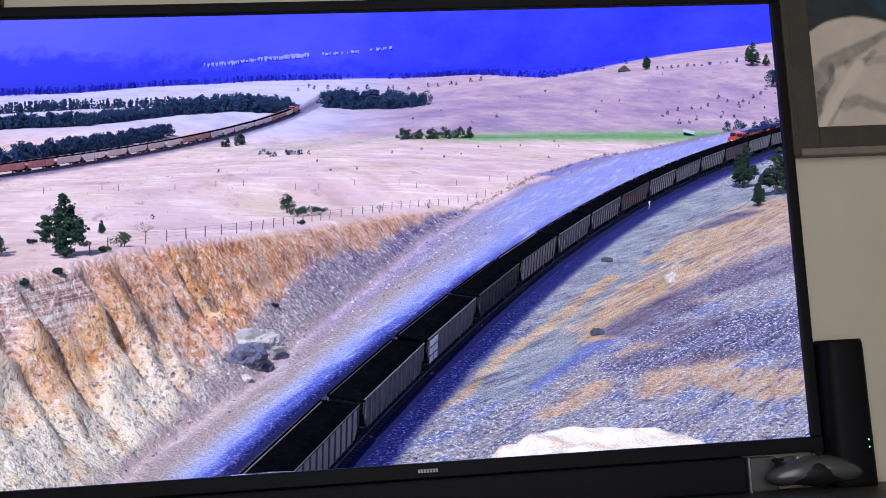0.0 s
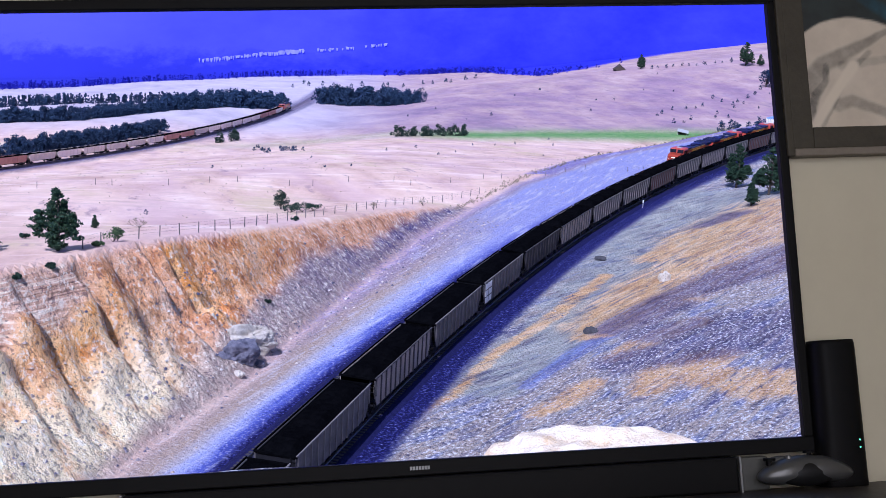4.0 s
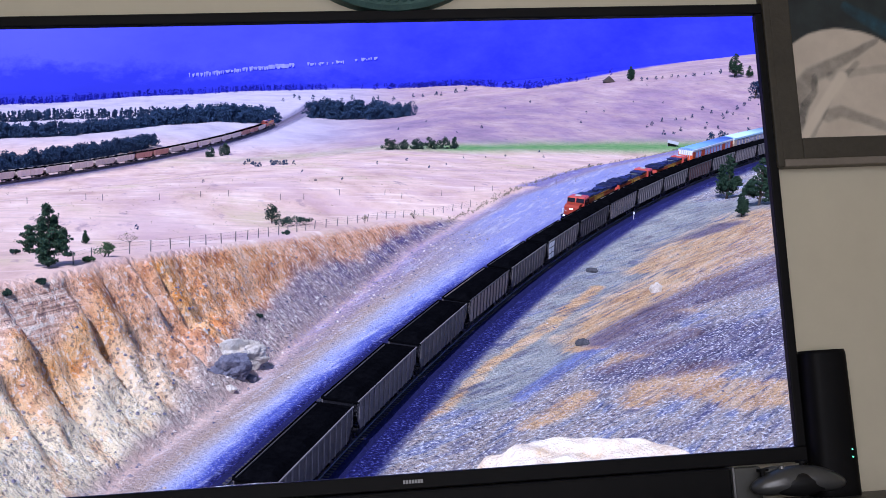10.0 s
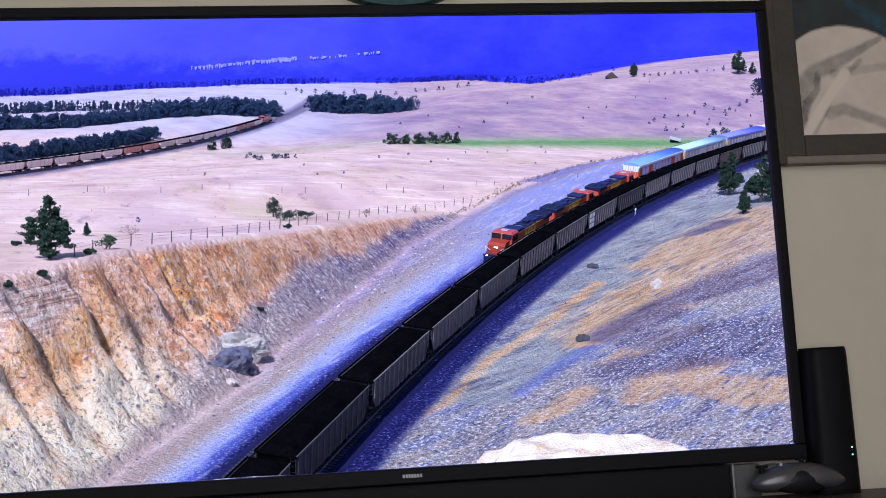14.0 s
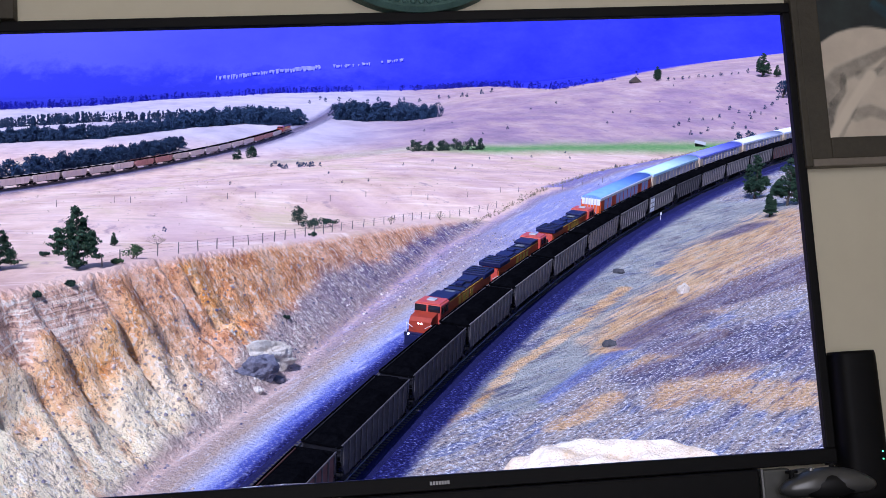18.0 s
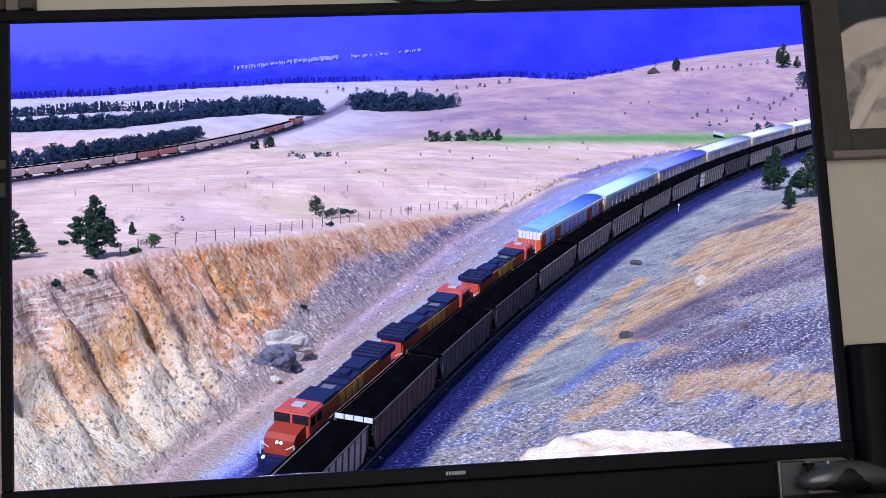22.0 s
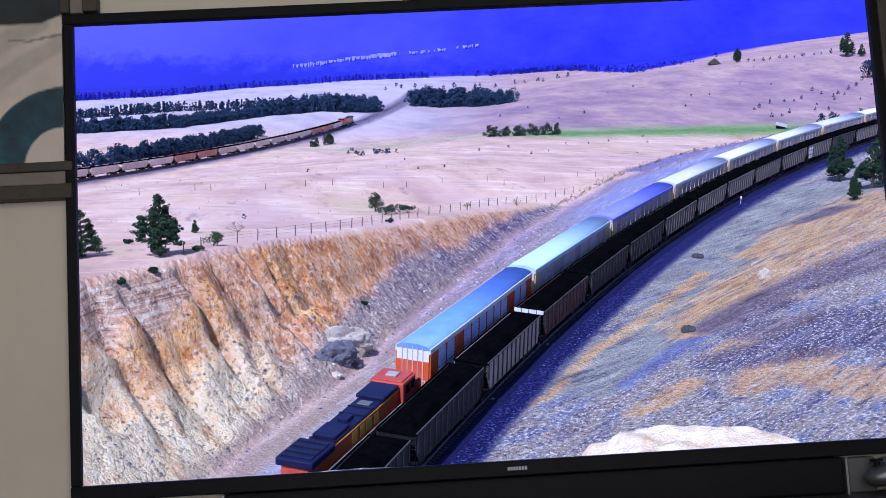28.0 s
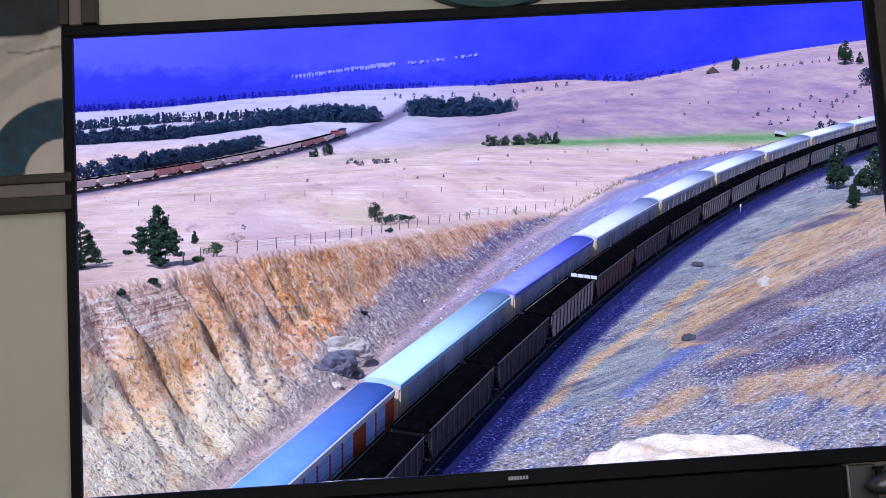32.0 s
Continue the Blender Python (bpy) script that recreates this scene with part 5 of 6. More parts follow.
def build_lines():
    for side, nm in ((0.0, "coal"), (TRACK_GAP, "second")):
        co, faces = [], []
        s = 30.0
        while s < 330:
            p, h = on_track(s, side)
            m = pose(p.x, p.y, -0.24, 0, 0, -math.degrees(h))
            b = len(co)
            for x, y, z in ((-1.3, -.12, 0), (1.3, -.12, 0), (1.3, .12, 0), (-1.3, .12, 0), (-1.3, -.12, -.2), (1.3, -.12, -.2), (1.3, .12, -.2), (-1.3, .12, -.2)):
                co.append((m @ Vector((x, y, z)))[:])
            faces += [(b, b + 1, b + 2, b + 3), (b, b + 4, b + 5, b + 1), (b + 1, b + 5, b + 6, b + 2), (b + 2, b + 6, b + 7, b + 3), (b + 3, b + 7, b + 4, b)]
            s += 0.52
        tagged(raw("railway_ties", co, faces, TIE_WOOD), "dark wooden ties sunk in the ballast", "railway ties", kind="stuff")
        for g in (-0.76, 0.76):
            secs = []
            for s in np.arange(30, 330, 3.0):
                p, h = on_track(float(s), side + g)
                nx, ny = math.cos(h), -math.sin(h)
                secs.append([(p.x + nx * dx, p.y + ny * dx, z) for dx, z in ((-0.07, -0.24), (-0.02, -0.2), (-0.035, 0.0), (0.035, 0.0), (0.02, -0.2), (0.07, -0.24))])
            co, faces = ribbon_mesh(secs)
            tagged(raw("rail", co, faces, RAIL_STEEL), "worn steel rail on wooden ties", "rail", kind="structure")
        # shoulder of crushed stone
        secs = []
        for s in np.arange(28, 330, 2.0):
            p, h = on_track(float(s), side)
            nx, ny = math.cos(h), -math.sin(h)
            secs.append([(p.x + nx * dx, p.y + ny * dx, z) for dx, z in ((-2.6, -0.75), (-1.6, -0.30), (1.6, -0.30), (2.6, -0.75))])
        co, faces = ribbon_mesh(secs)
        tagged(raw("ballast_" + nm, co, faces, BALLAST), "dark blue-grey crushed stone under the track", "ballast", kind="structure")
    secs = []
    for y in np.arange(255, 760, 6.0):
        x, z = far_track_x(y), far_track_z(y)
        secs.append([(x + dx, y - 0.2 * dx, z + dz) for dx, dz in ((-4.5, -1.6), (-1.7, -0.25), (1.7, -0.25), (4.5, -1.6))])
    co, faces = ribbon_mesh(secs)
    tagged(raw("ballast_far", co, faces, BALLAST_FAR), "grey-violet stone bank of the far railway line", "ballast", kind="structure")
    for g in (-0.76, 0.76):
        secs = []
        for y in np.arange(255, 760, 10.0):
            x, z = far_track_x(y) + g, far_track_z(y)
            secs.append([(x + dx, y, z + dz) for dx, dz in ((-0.05, -0.25), (-0.05, 0.0), (0.05, 0.0), (0.05, -0.25))])
        co, faces = ribbon_mesh(secs)
        tagged(raw("rail", co, faces, RAIL_STEEL), "distant steel rail on its bank", "rail", kind="structure")


# ---- plants ----
def leaf_cloud(co, faces, centre, radius, count, size, rnd, flat=1.0):
    """Scatter small bent leaves in a loose clump."""
    for _ in range(count):
        while True:
            p = Vector((rnd.uniform(-1, 1), rnd.uniform(-1, 1), rnd.uniform(-1, 1)))
            if p.length < 1:
                break
        p = Vector(centre) + Vector((p.x * radius, p.y * radius, p.z * radius * flat))
        a = Vector((rnd.gauss(0, 1), rnd.gauss(0, 1), rnd.gauss(0, 1))).normalized()
        b = a.orthogonal().normalized()
        b.rotate(Matrix.Rotation(rnd.uniform(0, 6.28), 3, a))
        c = a.cross(b)
        s = size * rnd.uniform(0.6, 1.4)
        k = len(co)
        co += [(p + b * s)[:], (p + c * s * 0.6)[:], (p - b * s)[:], (p - c * s * 0.6 + a * s * 0.3)[:]]
        faces.append((k, k + 1, k + 2, k + 3))


def build_pine(x, y, h, seed, spread=0.32, label="dark green pine with an uneven open crown", lean=0.0):
    rnd = random.Random(seed)
    z0 = height(x, y) - 0.15
    tree = empty("pine_tree", pose(x, y, z0, 0, lean), label, "tree", "pines on the cutting")
    t = bmesh.new()
    rod(t, (0, 0, 0), (0.02 * h, 0, h * 0.55), 0.028 * h, 9, 0.018 * h)
    rod(t, (0.02 * h, 0, h * 0.55), (0, 0.01 * h, h * 0.97), 0.018 * h, 8, 0.004 * h)
    co, faces = [], []
    # a few strong side leaders beside the main stem give the crown its lobes
    leaders = [(0.0, 0.0, 0.10, 0.97, 1.0)]
    for i in range(5):
        a = i * 1.26 + rnd.uniform(-0.4, 0.4)
        leaders.append((math.cos(a) * h * spread * rnd.uniform(0.5, 0.8), math.sin(a) * h * spread * rnd.uniform(0.5, 0.8), rnd.uniform(0.10, 0.34), rnd.uniform(0.42, 0.80), 0.5))
    for lx, ly, low, high, k in leaders:
        if k < 1:
            rod(t, (0, 0, h * low * 0.8), (lx, ly, h * (low + high) * 0.5), 0.012 * h, 6, 0.006 * h)
        n = int(30 * k) + 4
        for i in range(n):
            f = low + (high - low) * (i + rnd.random()) / n
            g = (f - low) / (high - low)
            reach = h * spread * k * (1.08 - g) ** 0.6 * rnd.uniform(0.35, 1.05)
            a = i * 2.4 + rnd.uniform(-0.6, 0.6)
            foot = Vector((lx, ly, h * f))
            end = foot + Vector((math.cos(a) * reach, math.sin(a) * reach, reach * rnd.uniform(0.0, 0.5)))
            rod(t, foot, end, 0.006 * h, 5, 0.002 * h)
            for q in range(3):
                leaf_cloud(co, faces, foot.lerp(end, 0.4 + 0.3 * q), h * rnd.uniform(0.035, 0.065), 30, h * 0.017, rnd, 0.7)
    leaf_cloud(co, faces, (0, 0, h * 0.96), h * 0.04, 30, h * 0.014, rnd, 1.6)
    part("trunk", t, BARK, tree)
    crown = raw("crown", co, faces, PINE_GREEN)
    crown.parent = tree
    return tree


def build_round_tree(x, y, h, seed, label, mat, name="tree", wide=0.5):
    rnd = random.Random(seed)
    z0 = height(x, y) - 0.1
    tree = empty(name, pose(x, y, z0), label, "tree" if name == "tree" else "bush", "trees and bushes of the meadow")
    t = bmesh.new()
    rod(t, (0, 0, 0), (0, 0, h * 0.5), 0.035 * h, 8, 0.02 * h)
    co, faces = [], []
    for i in range(16):
        a, f = rnd.uniform(0, 6.28), rnd.uniform(0.25, 0.9)
        r = h * wide * 0.75 * math.sin(math.pi * min(f + 0.12, 1.0)) * rnd.uniform(0.4, 1.0)
        c = Vector((math.cos(a) * r, math.sin(a) * r, h * f))
        rod(t, (0, 0, h * 0.35 * f), c, 0.012 * h, 5, 0.005 * h)
        leaf_cloud(co, faces, c, h * rnd.uniform(0.12, 0.2), 60, h * 0.035, rnd, 0.8)
    part("trunk", t, BARK, tree)
    crown = raw("crown", co, faces, mat)
    crown.parent = tree
    return tree


def build_shrub(x, y, w, h, seed, label, mat):
    rnd = random.Random(seed)
    z0 = height(x, y) - 0.05
    sh = empty("shrub", pose(x, y, z0), label, "shrub", "shrubs by the fence")
    t = bmesh.new()
    co, faces = [], []
    for i in range(9):
        a = rnd.uniform(0, 6.28)
        end = Vector((math.cos(a) * w * rnd.uniform(0.2, 0.5), math.sin(a) * w * rnd.uniform(0.2, 0.5), h * rnd.uniform(0.5, 1.0)))
        rod(t, (0, 0, 0), end, 0.02, 4, 0.008)
        leaf_cloud(co, faces, end * 0.8, min(w, h) * 0.32, 80 if mat is not STRAW else 16, 0.08 if mat is not STRAW else 0.06, rnd, 0.7)
    part("stem", t, BARK, sh)
    crown = raw("crown", co, faces, mat)
    crown.parent = sh


def build_grove(name, label, centres, tall, seed, mat=None, lumps=12, spiky=False):
    """Far woodland as one mass of many separate crowns."""
    rnd = random.Random(seed)
    co, faces = [], []
    for x, y in centres:
        h = tall * rnd.uniform(0.65, 1.25)
        z = height(x, y)
        for i in range(lumps):
            f = rnd.uniform(0.0, 1.0)
            r = h * (0.16 * (1.05 - f) if spiky else 0.34 * math.sin(math.pi * min(0.2 + 0.8 * f, 0.97)))
            a = rnd.uniform(0, 6.28)
            leaf_cloud(co, faces, (x + math.cos(a) * r, y + math.sin(a) * r, z + h * f), h * (0.1 if spiky else 0.2), 26, h * 0.066 * (0.8 if spiky else 1), rnd, 0.9)
    return tagged(raw(name, co, faces, mat or GROVE_GREEN), label, "woodland", kind="stuff")


def along(x0, y0, x1, y1, n, wide, seed):
    rnd = random.Random(seed)
    return [(x0 + (x1 - x0) * f + rnd.uniform(-1, 1) * 2, y0 + (y1 - y0) * f + rnd.uniform(-wide, wide)) for f in ((i + rnd.random()) / n for i in range(n))]


def thick(*args):
    x0, y0, x1, y1, n, wide, seed = args
    return along(x0, y0, x1, y1, int(n * 2.3), wide, seed)


def clumps(x0, y0, x1, y1, n, seed):
    """Uneven clusters along a belt, with gaps between."""
    rnd = random.Random(seed)
    out = []
    while len(out) < n:
        cx, cy, w = rnd.uniform(x0, x1), rnd.uniform(y0, y1), rnd.choice((6, 14, 30))
        for _ in range(int(w * 0.9)):
            x = rnd.gauss(cx, w)
            out.append((x, float(wood_edge(x)) + cy - 1020 + rnd.uniform(-5, 5)))
    return out


def build_plants():
    build_pine(-27.0, 92.2, 5.4, 11, 0.33, "bushy dark green pine at the rim of the cutting")
    build_pine(-33.9, 93.0, 4.2, 12, 0.40, "dark green pine at the rim of the cutting")
    build_pine(-31.0, 119.1, 1.6, 13, 0.26, "very small young pine in the dry meadow")
    build_pine(62.4, 207.0, 8.2, 14, 0.26, "tall dark pine beside the gravel bench")
    build_pine(62.6, 189.0, 8.2, 15, 0.34, "broad dark pine beside the gravel bench")
    build_pine(56.6, 178.8, 4.9, 16, 0.20, "slender dark young pine on the slope")
    build_pine(146.0, 706.1, 9.0, 17, 0.26, "lone dark pine on the pale hill")
    build_pine(200.0, 672.9, 14.0, 18, 0.30, "tall dark pine on the pale hill")
    build_pine(207.0, 668.0, 7.0, 19, 0.32, "dark pine on the pale hill")
    build_round_tree(-15.3, 155.1, 3.0, 21, "small dark round-headed tree in the dry meadow", BUSH_DARK, wide=0.42)
    build_round_tree(191.5, 603.3, 11.0, 22, "dark leafy tree on the hillside", GROVE_GREEN)
    build_round_tree(198.5, 606.0, 9.0, 23, "dark leafy tree on the hillside", GROVE_GREEN)
    build_shrub(-24.1, 98.7, 1.6, 1.5, 31, "round green shrub by the fence", BUSH_GREEN)
    build_shrub(-24.6, 95.2, 1.4, 0.5, 32, "low green shrub by the fence", BUSH_GREEN)
    # shadow of the round tree, built as three low dark shrubs
    for i, dx in enumerate((-0.9, 0.0, 0.9)):
        build_shrub(-12.1 + 1.5 * dx, 151.5 + 2.2 * dx, 2.4, 1.4 - 0.2 * abs(i - 1), 33 + i, "low dark leaves standing in for the shadow of the round tree", BUSH_DARK)
    build_shrub(-27.0, 121.6, 2.6, 1.0, 36, "dry grey-green brush in the meadow", STRAW)
    build_shrub(-2.7, 154.6, 1.0, 1.3, 37, "dry grey brush by the fence", STRAW)
    build_shrub(4.3, 168.1, 1.4, 1.3, 38, "dry grey brush by the fence", STRAW)
    build_shrub(-33.6, 104.7, 1.0, 0.6, 39, "small dark tuft in the dry meadow", BUSH_DARK)
    build_shrub(-11.4, 132.1, 0.9, 0.6, 40, "small dark tuft in the dry meadow", BUSH_DARK)
    for i, (px, py, w) in enumerate(((-27.6, 83.6, 0.7), (-26.0, 86.8, 0.8), (-12.0, 111.0, 0.7))):
        build_shrub(px, py, w, 0.55, 50 + i, "small dark shrub on the earth bank", BUSH_DARK)
    # dry tufts strewn over the near meadow
    rnd = random.Random(31)
    tufts = []
    while len(tufts) < 520:
        x, y = rnd.uniform(-70, 60), rnd.uniform(95, 330)
        if lateral(x, y) > 30 + rnd.uniform(0, 40) * 0.2:
            tufts.append((x, y))
    build_grove("meadow_tufts", "small dry brown tufts strewn over the meadow", tufts, 0.28, 86, STRAW, 3)
    # weeds on the outer edge of the gravel bench
    rnd = random.Random(21)
    verge = []
    for _ in range(420):
        s = rnd.uniform(152, 300)
        y0 = on_track(s)[0].y
        p, _h = on_track(s, float(bank_foot(y0)) + 1.5 + abs(rnd.gauss(0, 1.0)))
        verge.append((p.x, p.y))
    build_grove("verge_weeds", "dry straw-coloured weeds along the edge of the bench", verge, 0.42, 85, STRAW, 5)
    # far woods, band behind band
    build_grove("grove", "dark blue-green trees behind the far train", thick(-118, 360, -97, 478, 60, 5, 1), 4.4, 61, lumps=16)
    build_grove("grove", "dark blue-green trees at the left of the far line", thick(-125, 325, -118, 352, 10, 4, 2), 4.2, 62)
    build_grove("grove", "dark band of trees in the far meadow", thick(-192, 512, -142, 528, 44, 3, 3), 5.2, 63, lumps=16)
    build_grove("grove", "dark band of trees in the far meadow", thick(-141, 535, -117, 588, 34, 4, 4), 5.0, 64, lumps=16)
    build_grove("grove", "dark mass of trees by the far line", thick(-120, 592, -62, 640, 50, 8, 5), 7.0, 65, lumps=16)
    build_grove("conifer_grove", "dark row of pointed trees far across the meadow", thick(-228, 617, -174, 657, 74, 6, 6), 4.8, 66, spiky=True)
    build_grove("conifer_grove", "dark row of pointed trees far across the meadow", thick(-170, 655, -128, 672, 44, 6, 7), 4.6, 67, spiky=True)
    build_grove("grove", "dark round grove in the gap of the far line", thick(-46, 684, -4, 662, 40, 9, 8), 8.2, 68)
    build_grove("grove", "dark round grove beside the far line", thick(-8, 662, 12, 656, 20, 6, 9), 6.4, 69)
    build_grove("bush_row", "dark green row of bushes beside the green strip", along(-1, 433, 27, 449, 26, 2.5, 10), 3.4, 70, BUSH_DARK)
    build_grove("bush_row", "dark bushes by the far railway bank", along(-70, 446, -63, 470, 9, 3, 11), 3.4, 71, BUSH_DARK)
    build_grove("bush_row", "grey-green bushes behind the covered cars", along(138, 490, 190, 512, 26, 6, 12), 3.6, 72)
    build_grove("scrub", "scattered small conifers on the hillside", along(118, 520, 196, 585, 26, 28, 13), 1.7, 73)
    build_grove("scrub", "scattered small dark tufts in the dry meadow", along(-52, 424, -24, 304, 18, 8, 14), 1.3, 74)
    build_grove("scrub", "scattered small dark tufts in the dry meadow", along(-40, 180, 70, 420, 16, 60, 15), 0.7, 75)
    build_grove("scrub", "scattered bushes on the far hill", along(0, 560, 160, 640, 12, 60, 16), 1.2, 76)
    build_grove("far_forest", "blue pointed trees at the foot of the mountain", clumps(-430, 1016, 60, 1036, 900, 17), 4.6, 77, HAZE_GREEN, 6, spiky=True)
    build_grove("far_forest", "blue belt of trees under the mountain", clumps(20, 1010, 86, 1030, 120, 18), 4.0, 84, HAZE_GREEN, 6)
    build_grove("scrub", "hedge of dark bushes on the far hill", along(150, 700, 205, 690, 14, 3, 18), 1.8, 78)
    build_grove("grove", "thin dark trees before the mountain", along(-80, 800, 60, 830, 16, 22, 19), 3.2, 79)


# ---- stones ----
def build_rock(name, label, x, y, sx, sy, sz, seed, mat, sink=0.3, turn=0.0, z=None, sub=4, uneven=0.32, group="stones"):
    rnd = random.Random(seed)
    bm = bmesh.new()
    bmesh.ops.create_icosphere(bm, subdivisions=sub, radius=1.0)
    off = Vector((seed * 3.1, seed * 1.7, seed * 0.9))
    for vv in bm.verts:
        p = vv.co.copy()
        n = noise.fractal(p * 1.3 + off, 1.0, 2.0, 5) * uneven
        p = p * (1 + n)
        vv.co = Vector((p.x * sx, p.y * sy, p.z * sz))
    ob = part(name, bm, mat)
    ob.matrix_world = pose(x, y, (height(x, y) if z is None else z) + sz * (1 - 2 * sink) * 0.5, 0, 0, turn)
    return tagged(ob, label, "rock", group)


def build_scatter(name, label, spots, lo, hi, seed):
    """Loose stones, each a small uneven lump."""
    rnd = random.Random(seed)
    base = [(1, 0, 0), (-1, 0, 0), (0, 1, 0), (0, -1, 0), (0, 0, 1), (0, 0, -0.6)]
    tri = [(0, 2, 4), (2, 1, 4), (1, 3, 4), (3, 0, 4), (2, 0, 5), (1, 2, 5), (3, 1, 5), (0, 3, 5)]
    xs, ys = np.array([s[0] for s in spots]), np.array([s[1] for s in spots])
    zs = land(xs, ys, False)[0]
    co, faces = [], []
    for x, y, z in zip(xs, ys, zs):
        s = lo + (hi - lo) * rnd.random() ** 3
        a = rnd.uniform(0, 6.28)
        k = len(co)
        for p in base:
            q = (p[0] * rnd.uniform(0.6, 1.3), p[1] * rnd.uniform(0.6, 1.2), p[2] * rnd.uniform(0.4, 1.0))
            co.append((x + s * (q[0] * math.cos(a) - q[1] * math.sin(a)), y + s * (q[0] * math.sin(a) + q[1] * math.cos(a)), z + s * q[2]))
        faces += [tuple(k + i for i in f) for f in tri]
    return tagged(raw(name, co, faces, DEBRIS), label, "stones", kind="stuff")


def build_stones():
    build_rock("outcrop", "pale weathered rock outcrop at the foot of the bank", -12.7, 101.2, 2.3, 0.9, 1.5, 3, ROCK_PALE, 0.36, 35, sub=5, uneven=0.6)
    build_rock("boulder", "rounded grey boulder at the foot of the bank", -13.2, 98.4, 1.75, 1.1, 1.25, 5, ROCK_GREY, 0.25, 20, sub=5, uneven=0.42)
    build_rock("boulder", "small grey boulder beside the outcrop", -11.6, 99.7, 0.7, 0.6, 0.5, 6, ROCK_GREY)
    build_rock("boulder", "small pale boulder beside the outcrop", -12.8, 96.0, 0.5, 0.45, 0.35, 7, ROCK_PALE)
    build_rock("boulder", "pale boulder in the earth bank", -15.9, 101.3, 0.34, 0.32, 0.6, 8, ROCK_PALE)
    build_rock("boulder", "white boulder on the hillside", 32.1, 130.5, 0.62, 0.5, 0.8, 9, ROCK_PALE, 0.2, uneven=0.6)
    build_rock("boulder", "dark boulder on the gravel bench", 20.5, 111.6, 0.75, 0.6, 0.5, 10, DARK_ROCK, 0.2)
    build_rock("boulder", "dark boulder on the gravel bench", 27.4, 146.5, 0.8, 0.6, 0.4, 11, DARK_ROCK, 0.2)
    build_rock("boulder", "grey boulder on the gravel bench", 34.0, 152.0, 0.7, 0.5, 0.3, 12, ROCK_GREY, 0.2)
    build_rock("foreground_rock", "broad pale cream rock close below the viewpoint", 2.42, 10.9, 1.7, 1.2, 0.9, 14, FORE_ROCK, 0.5, 8, z=29.62, sub=6, uneven=0.23)
    rnd = random.Random(5)
    spots = []
    for _ in range(2600):
        s = rnd.uniform(40, 240)
        side = rnd.uniform(9, 18) if rnd.random() < 0.35 else -rnd.uniform(5, 34)
        p, _h = on_track(s, side)
        spots.append((p.x, p.y))
    build_scatter("loose_stones", "loose grey and white stones on bench and slope", spots, 0.04, 0.20, 6)
    spots = []
    for _ in range(2200):
        s = rnd.uniform(40, 150)
        p, _h = on_track(s, rnd.uniform(12, 21))
        spots.append((p.x, p.y))
    build_scatter("bank_rubble", "crumbled pale rubble on the earth bank", spots, 0.05, 0.26, 8)


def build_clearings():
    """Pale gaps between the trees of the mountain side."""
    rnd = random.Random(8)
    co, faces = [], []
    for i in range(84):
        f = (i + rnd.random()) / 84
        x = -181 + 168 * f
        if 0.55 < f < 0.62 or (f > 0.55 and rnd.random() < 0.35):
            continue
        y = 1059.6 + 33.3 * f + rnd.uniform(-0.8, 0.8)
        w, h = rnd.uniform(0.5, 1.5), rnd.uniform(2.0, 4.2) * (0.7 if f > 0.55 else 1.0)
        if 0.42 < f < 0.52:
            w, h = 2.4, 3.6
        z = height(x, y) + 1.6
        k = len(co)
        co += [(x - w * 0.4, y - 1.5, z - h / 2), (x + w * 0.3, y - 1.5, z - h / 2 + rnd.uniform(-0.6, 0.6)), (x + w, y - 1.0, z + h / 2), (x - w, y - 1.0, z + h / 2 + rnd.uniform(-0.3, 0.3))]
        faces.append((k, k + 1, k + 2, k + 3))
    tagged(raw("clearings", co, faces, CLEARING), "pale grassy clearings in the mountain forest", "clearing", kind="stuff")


# ---- fence, shed and posts ----
def build_fence():
    fence = empty("wire_fence", pose(0, 0, 0), "old wire fence on grey wooden posts along the rim", "fence")
    line = [(-25.3, 93.3), (-23.8, 100.1), (-18.7, 111.5), (-15.7, 119.5), (-9.1, 143.7), (2.7, 170.1), (14.1, 189.2)]
    lens = [math.dist(a, b) for a, b in zip(line, line[1:])]
    total = sum(lens)
    rnd = random.Random(3)
    post, tops = None, []
    n = 34
    for i in range(n):
        d = total * i / (n - 1)
        k = 0
        while k < len(lens) - 1 and d > lens[k]:
            d -= lens[k]
            k += 1
        f = d / lens[k]
        x, y = line[k][0] + (line[k + 1][0] - line[k][0]) * f, line[k][1] + (line[k + 1][1] - line[k][1]) * f
        z = height(x, y)
        m = pose(x, y, z - 0.1, rnd.uniform(-4, 4), rnd.uniform(-4, 4), rnd.uniform(0, 90))
        if post is None:
            post = part("post", rod(bmesh.new(), (0, 0, 0), (0, 0, 1.2), 0.06, 7, 0.05), POST_WOOD, fence, m=m)
        else:
            share("post", post, fence, m)
        tops.append(Vector((x, y, z)))
    for h in (0.45, 0.75, 1.05):
        w = bmesh.new()
        for a, b in zip(tops, tops[1:]):
            rod(w, a + Vector((0, 0, h)), b + Vector((0, 0, h)), 0.006, 4)
        part("wire", w, DARK_STEEL, fence)


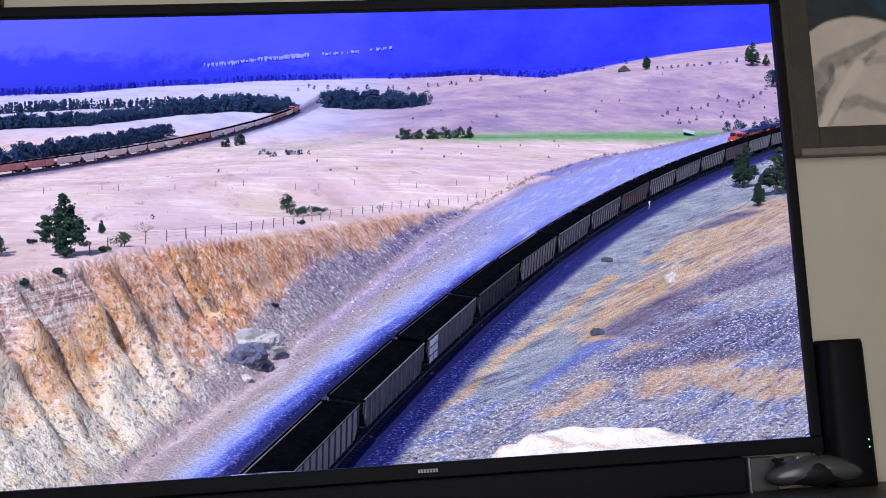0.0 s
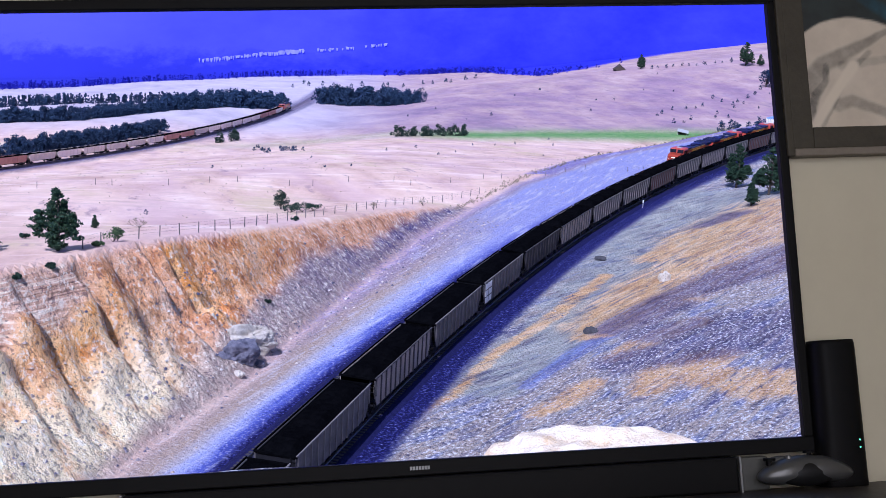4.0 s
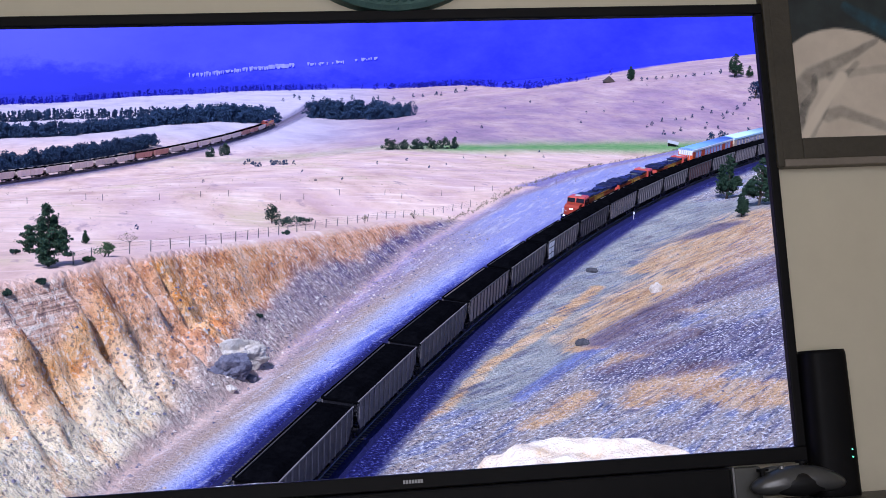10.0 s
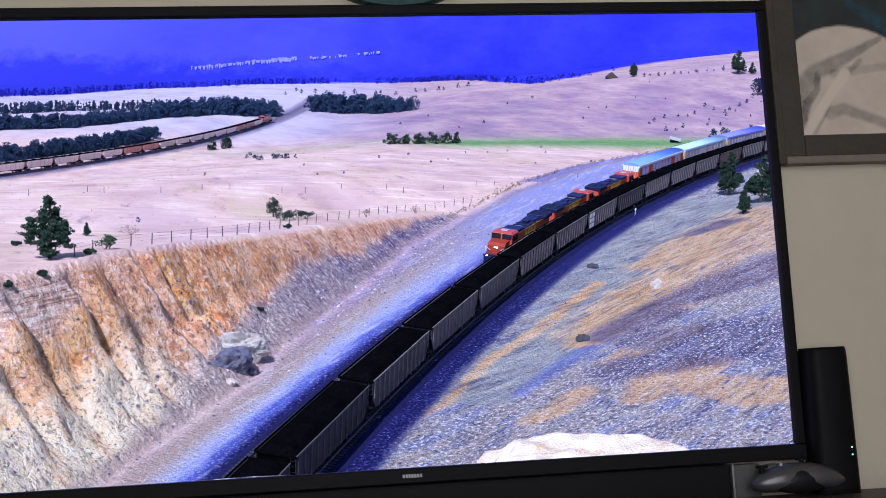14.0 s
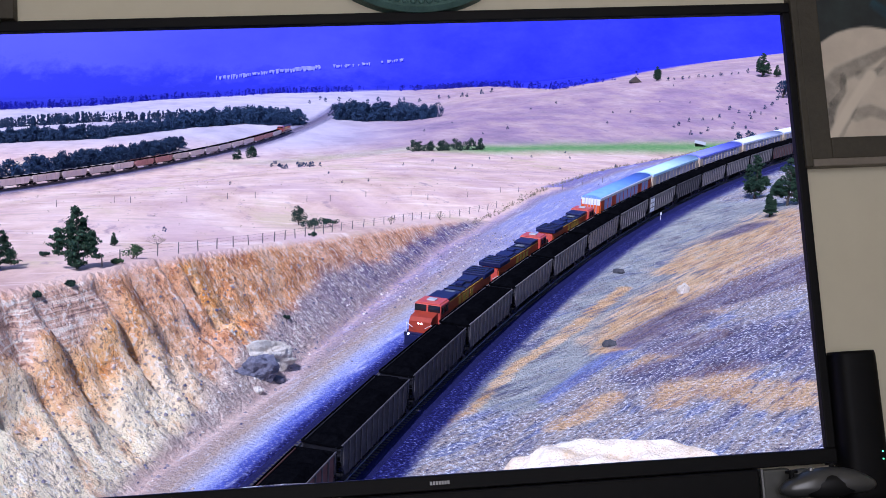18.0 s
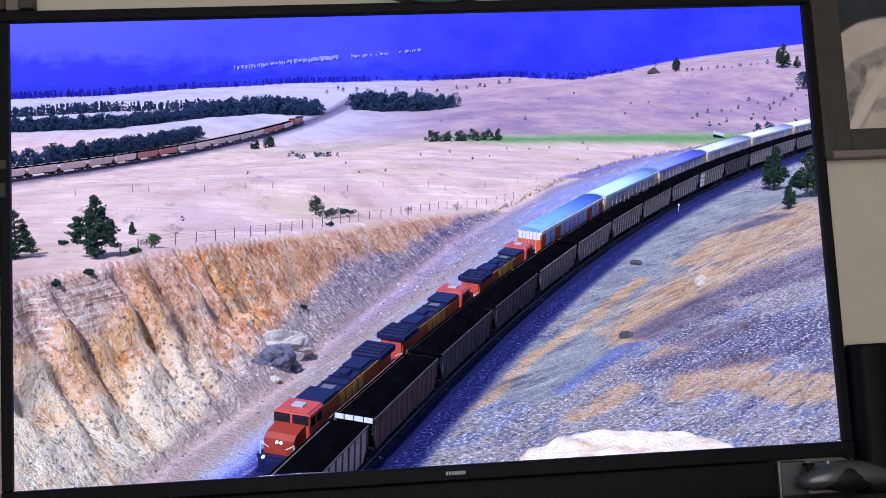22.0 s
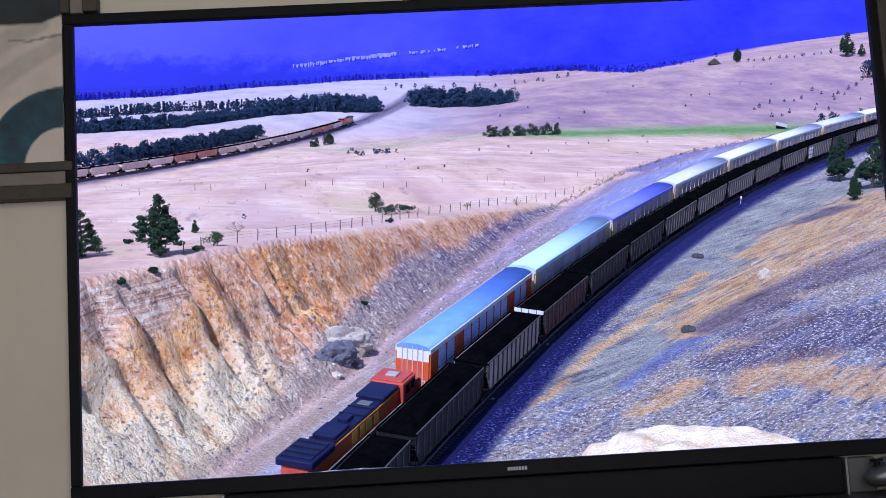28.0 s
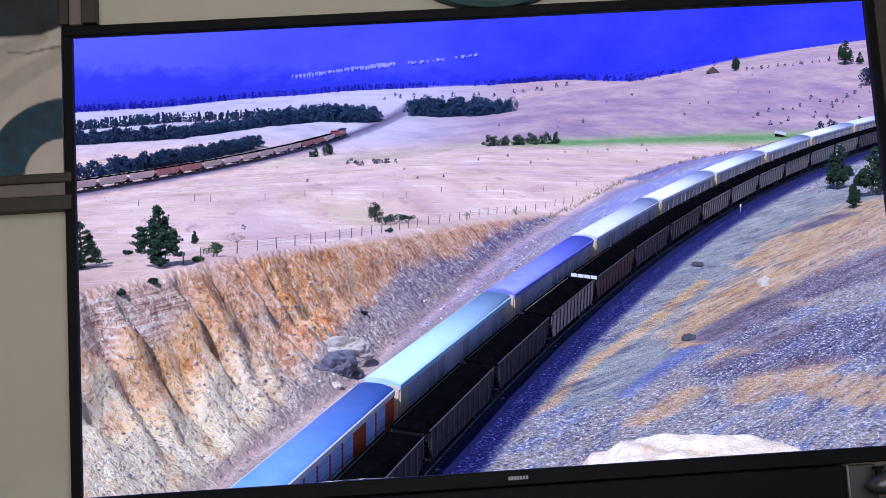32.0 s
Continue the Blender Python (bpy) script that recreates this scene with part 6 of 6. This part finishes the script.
def build_far_fence():
    fence = empty("field_fence", pose(0, 0, 0), "sparse line of wooden posts across the dry meadow", "fence")
    first = None
    for i in range(20):
        x = -52 + i * 5.6 + 1.5 * math.sin(i * 2.3)
        y = 168 + 0.55 * (x + 52) + 3.0 * math.sin(i * 1.7)
        m = pose(x, y, height(x, y) - 0.1, 0, 0, i * 20)
        if first is None:
            first = part("post", rod(bmesh.new(), (0, 0, 0), (0, 0, 1.1), 0.05, 6, 0.045), POST_WOOD, fence, m=m)
        else:
            share("post", first, fence, m)


def build_shed():
    x, y = 118.2, 475.5
    shed = empty("shed", pose(x, y, height(x, y) - 0.1, 0, 0, -14), "small open shed with a white sloping roof", "shed")
    part("roof", block(-2.3, 2.3, -1.7, 1.7, 1.7, 1.85, 0.03), GREY_PAINT, shed, "white roof", m=pose(0, 0, 0, 14, 9))
    part("rear_wall", block(-1.9, 1.9, 1.2, 1.35, 0, 1.7), GREY_DARK, shed)
    part("side_wall", block(-1.9, -1.75, -1.2, 1.2, 0, 1.7), GREY_PAINT, shed)
    part("side_wall", block(1.75, 1.9, -1.2, 1.2, 0, 1.35), GREY_PAINT, shed)
    x, y = 134.5, 713.4
    hut = empty("hut", pose(x, y, height(x, y) - 0.9, 0, 0, 10), "low dark hut with a pitched roof on the hill", "hut")
    part("wall", block(-3.0, 3.0, -3, 3, 0, 1.4), BARK, hut)
    part("roof", plate_poly([(-4, 1.3), (0, 4.6), (4, 1.3)], -3.6, 3.6), BARK, hut, m=pose(0, 0, 0, 0, 0, 75))


def build_marker():
    x, y = 40.5, 183.9
    mk = empty("track_marker", pose(x, y, height(x, y) - 0.1), "short white marker post beside the track", "marker post")
    part("post", rod(bmesh.new(), (0, 0, 0), (0, 0, 1.3), 0.04, 8), WHITE_PAINT, mk)
    part("plate", block(-0.12, 0.12, -0.03, 0.03, 0.95, 1.35, 0.01), WHITE_PAINT, mk)


build_lines()
build_plants()
build_stones()
build_clearings()
build_fence()
build_far_fence()
build_shed()
build_marker()


def far_place(t, back):
    """Walk back along the far line from the engine by a length."""
    y = far_mark(t)
    left = -back
    while left > 1e-6:
        d = min(left, 4.0)
        g = 0.243 - 0.00046 * (y - 310.0)
        gz = -0.082 + 0.000166 * (y - 310.0)
        y -= d / math.sqrt(1 + g * g + gz * gz)
        left -= d
    return y


def motions():
    for ob, mark, offset, side, facing, line in moving:
        rows = []
        for i in range(17):
            t = 2.0 * i
            turn = 0.0
            if line is on_far:
                y = far_place(t, offset)
                p, h = on_far(y)
                turn = math.degrees(math.atan(-0.082 + 0.000166 * (y - 310.0)))
            else:
                p, h = on_track(mark(t) + offset, side)
            m = pose(p.x, p.y, p.z, 0, 0, -math.degrees(h)) @ pose(0, 0, 0, turn) @ pose(0, 0, 0, 0, 0, 180 if facing < 0 else 0)
            rows.append((t, m))
        walk(ob, rows)


motions()
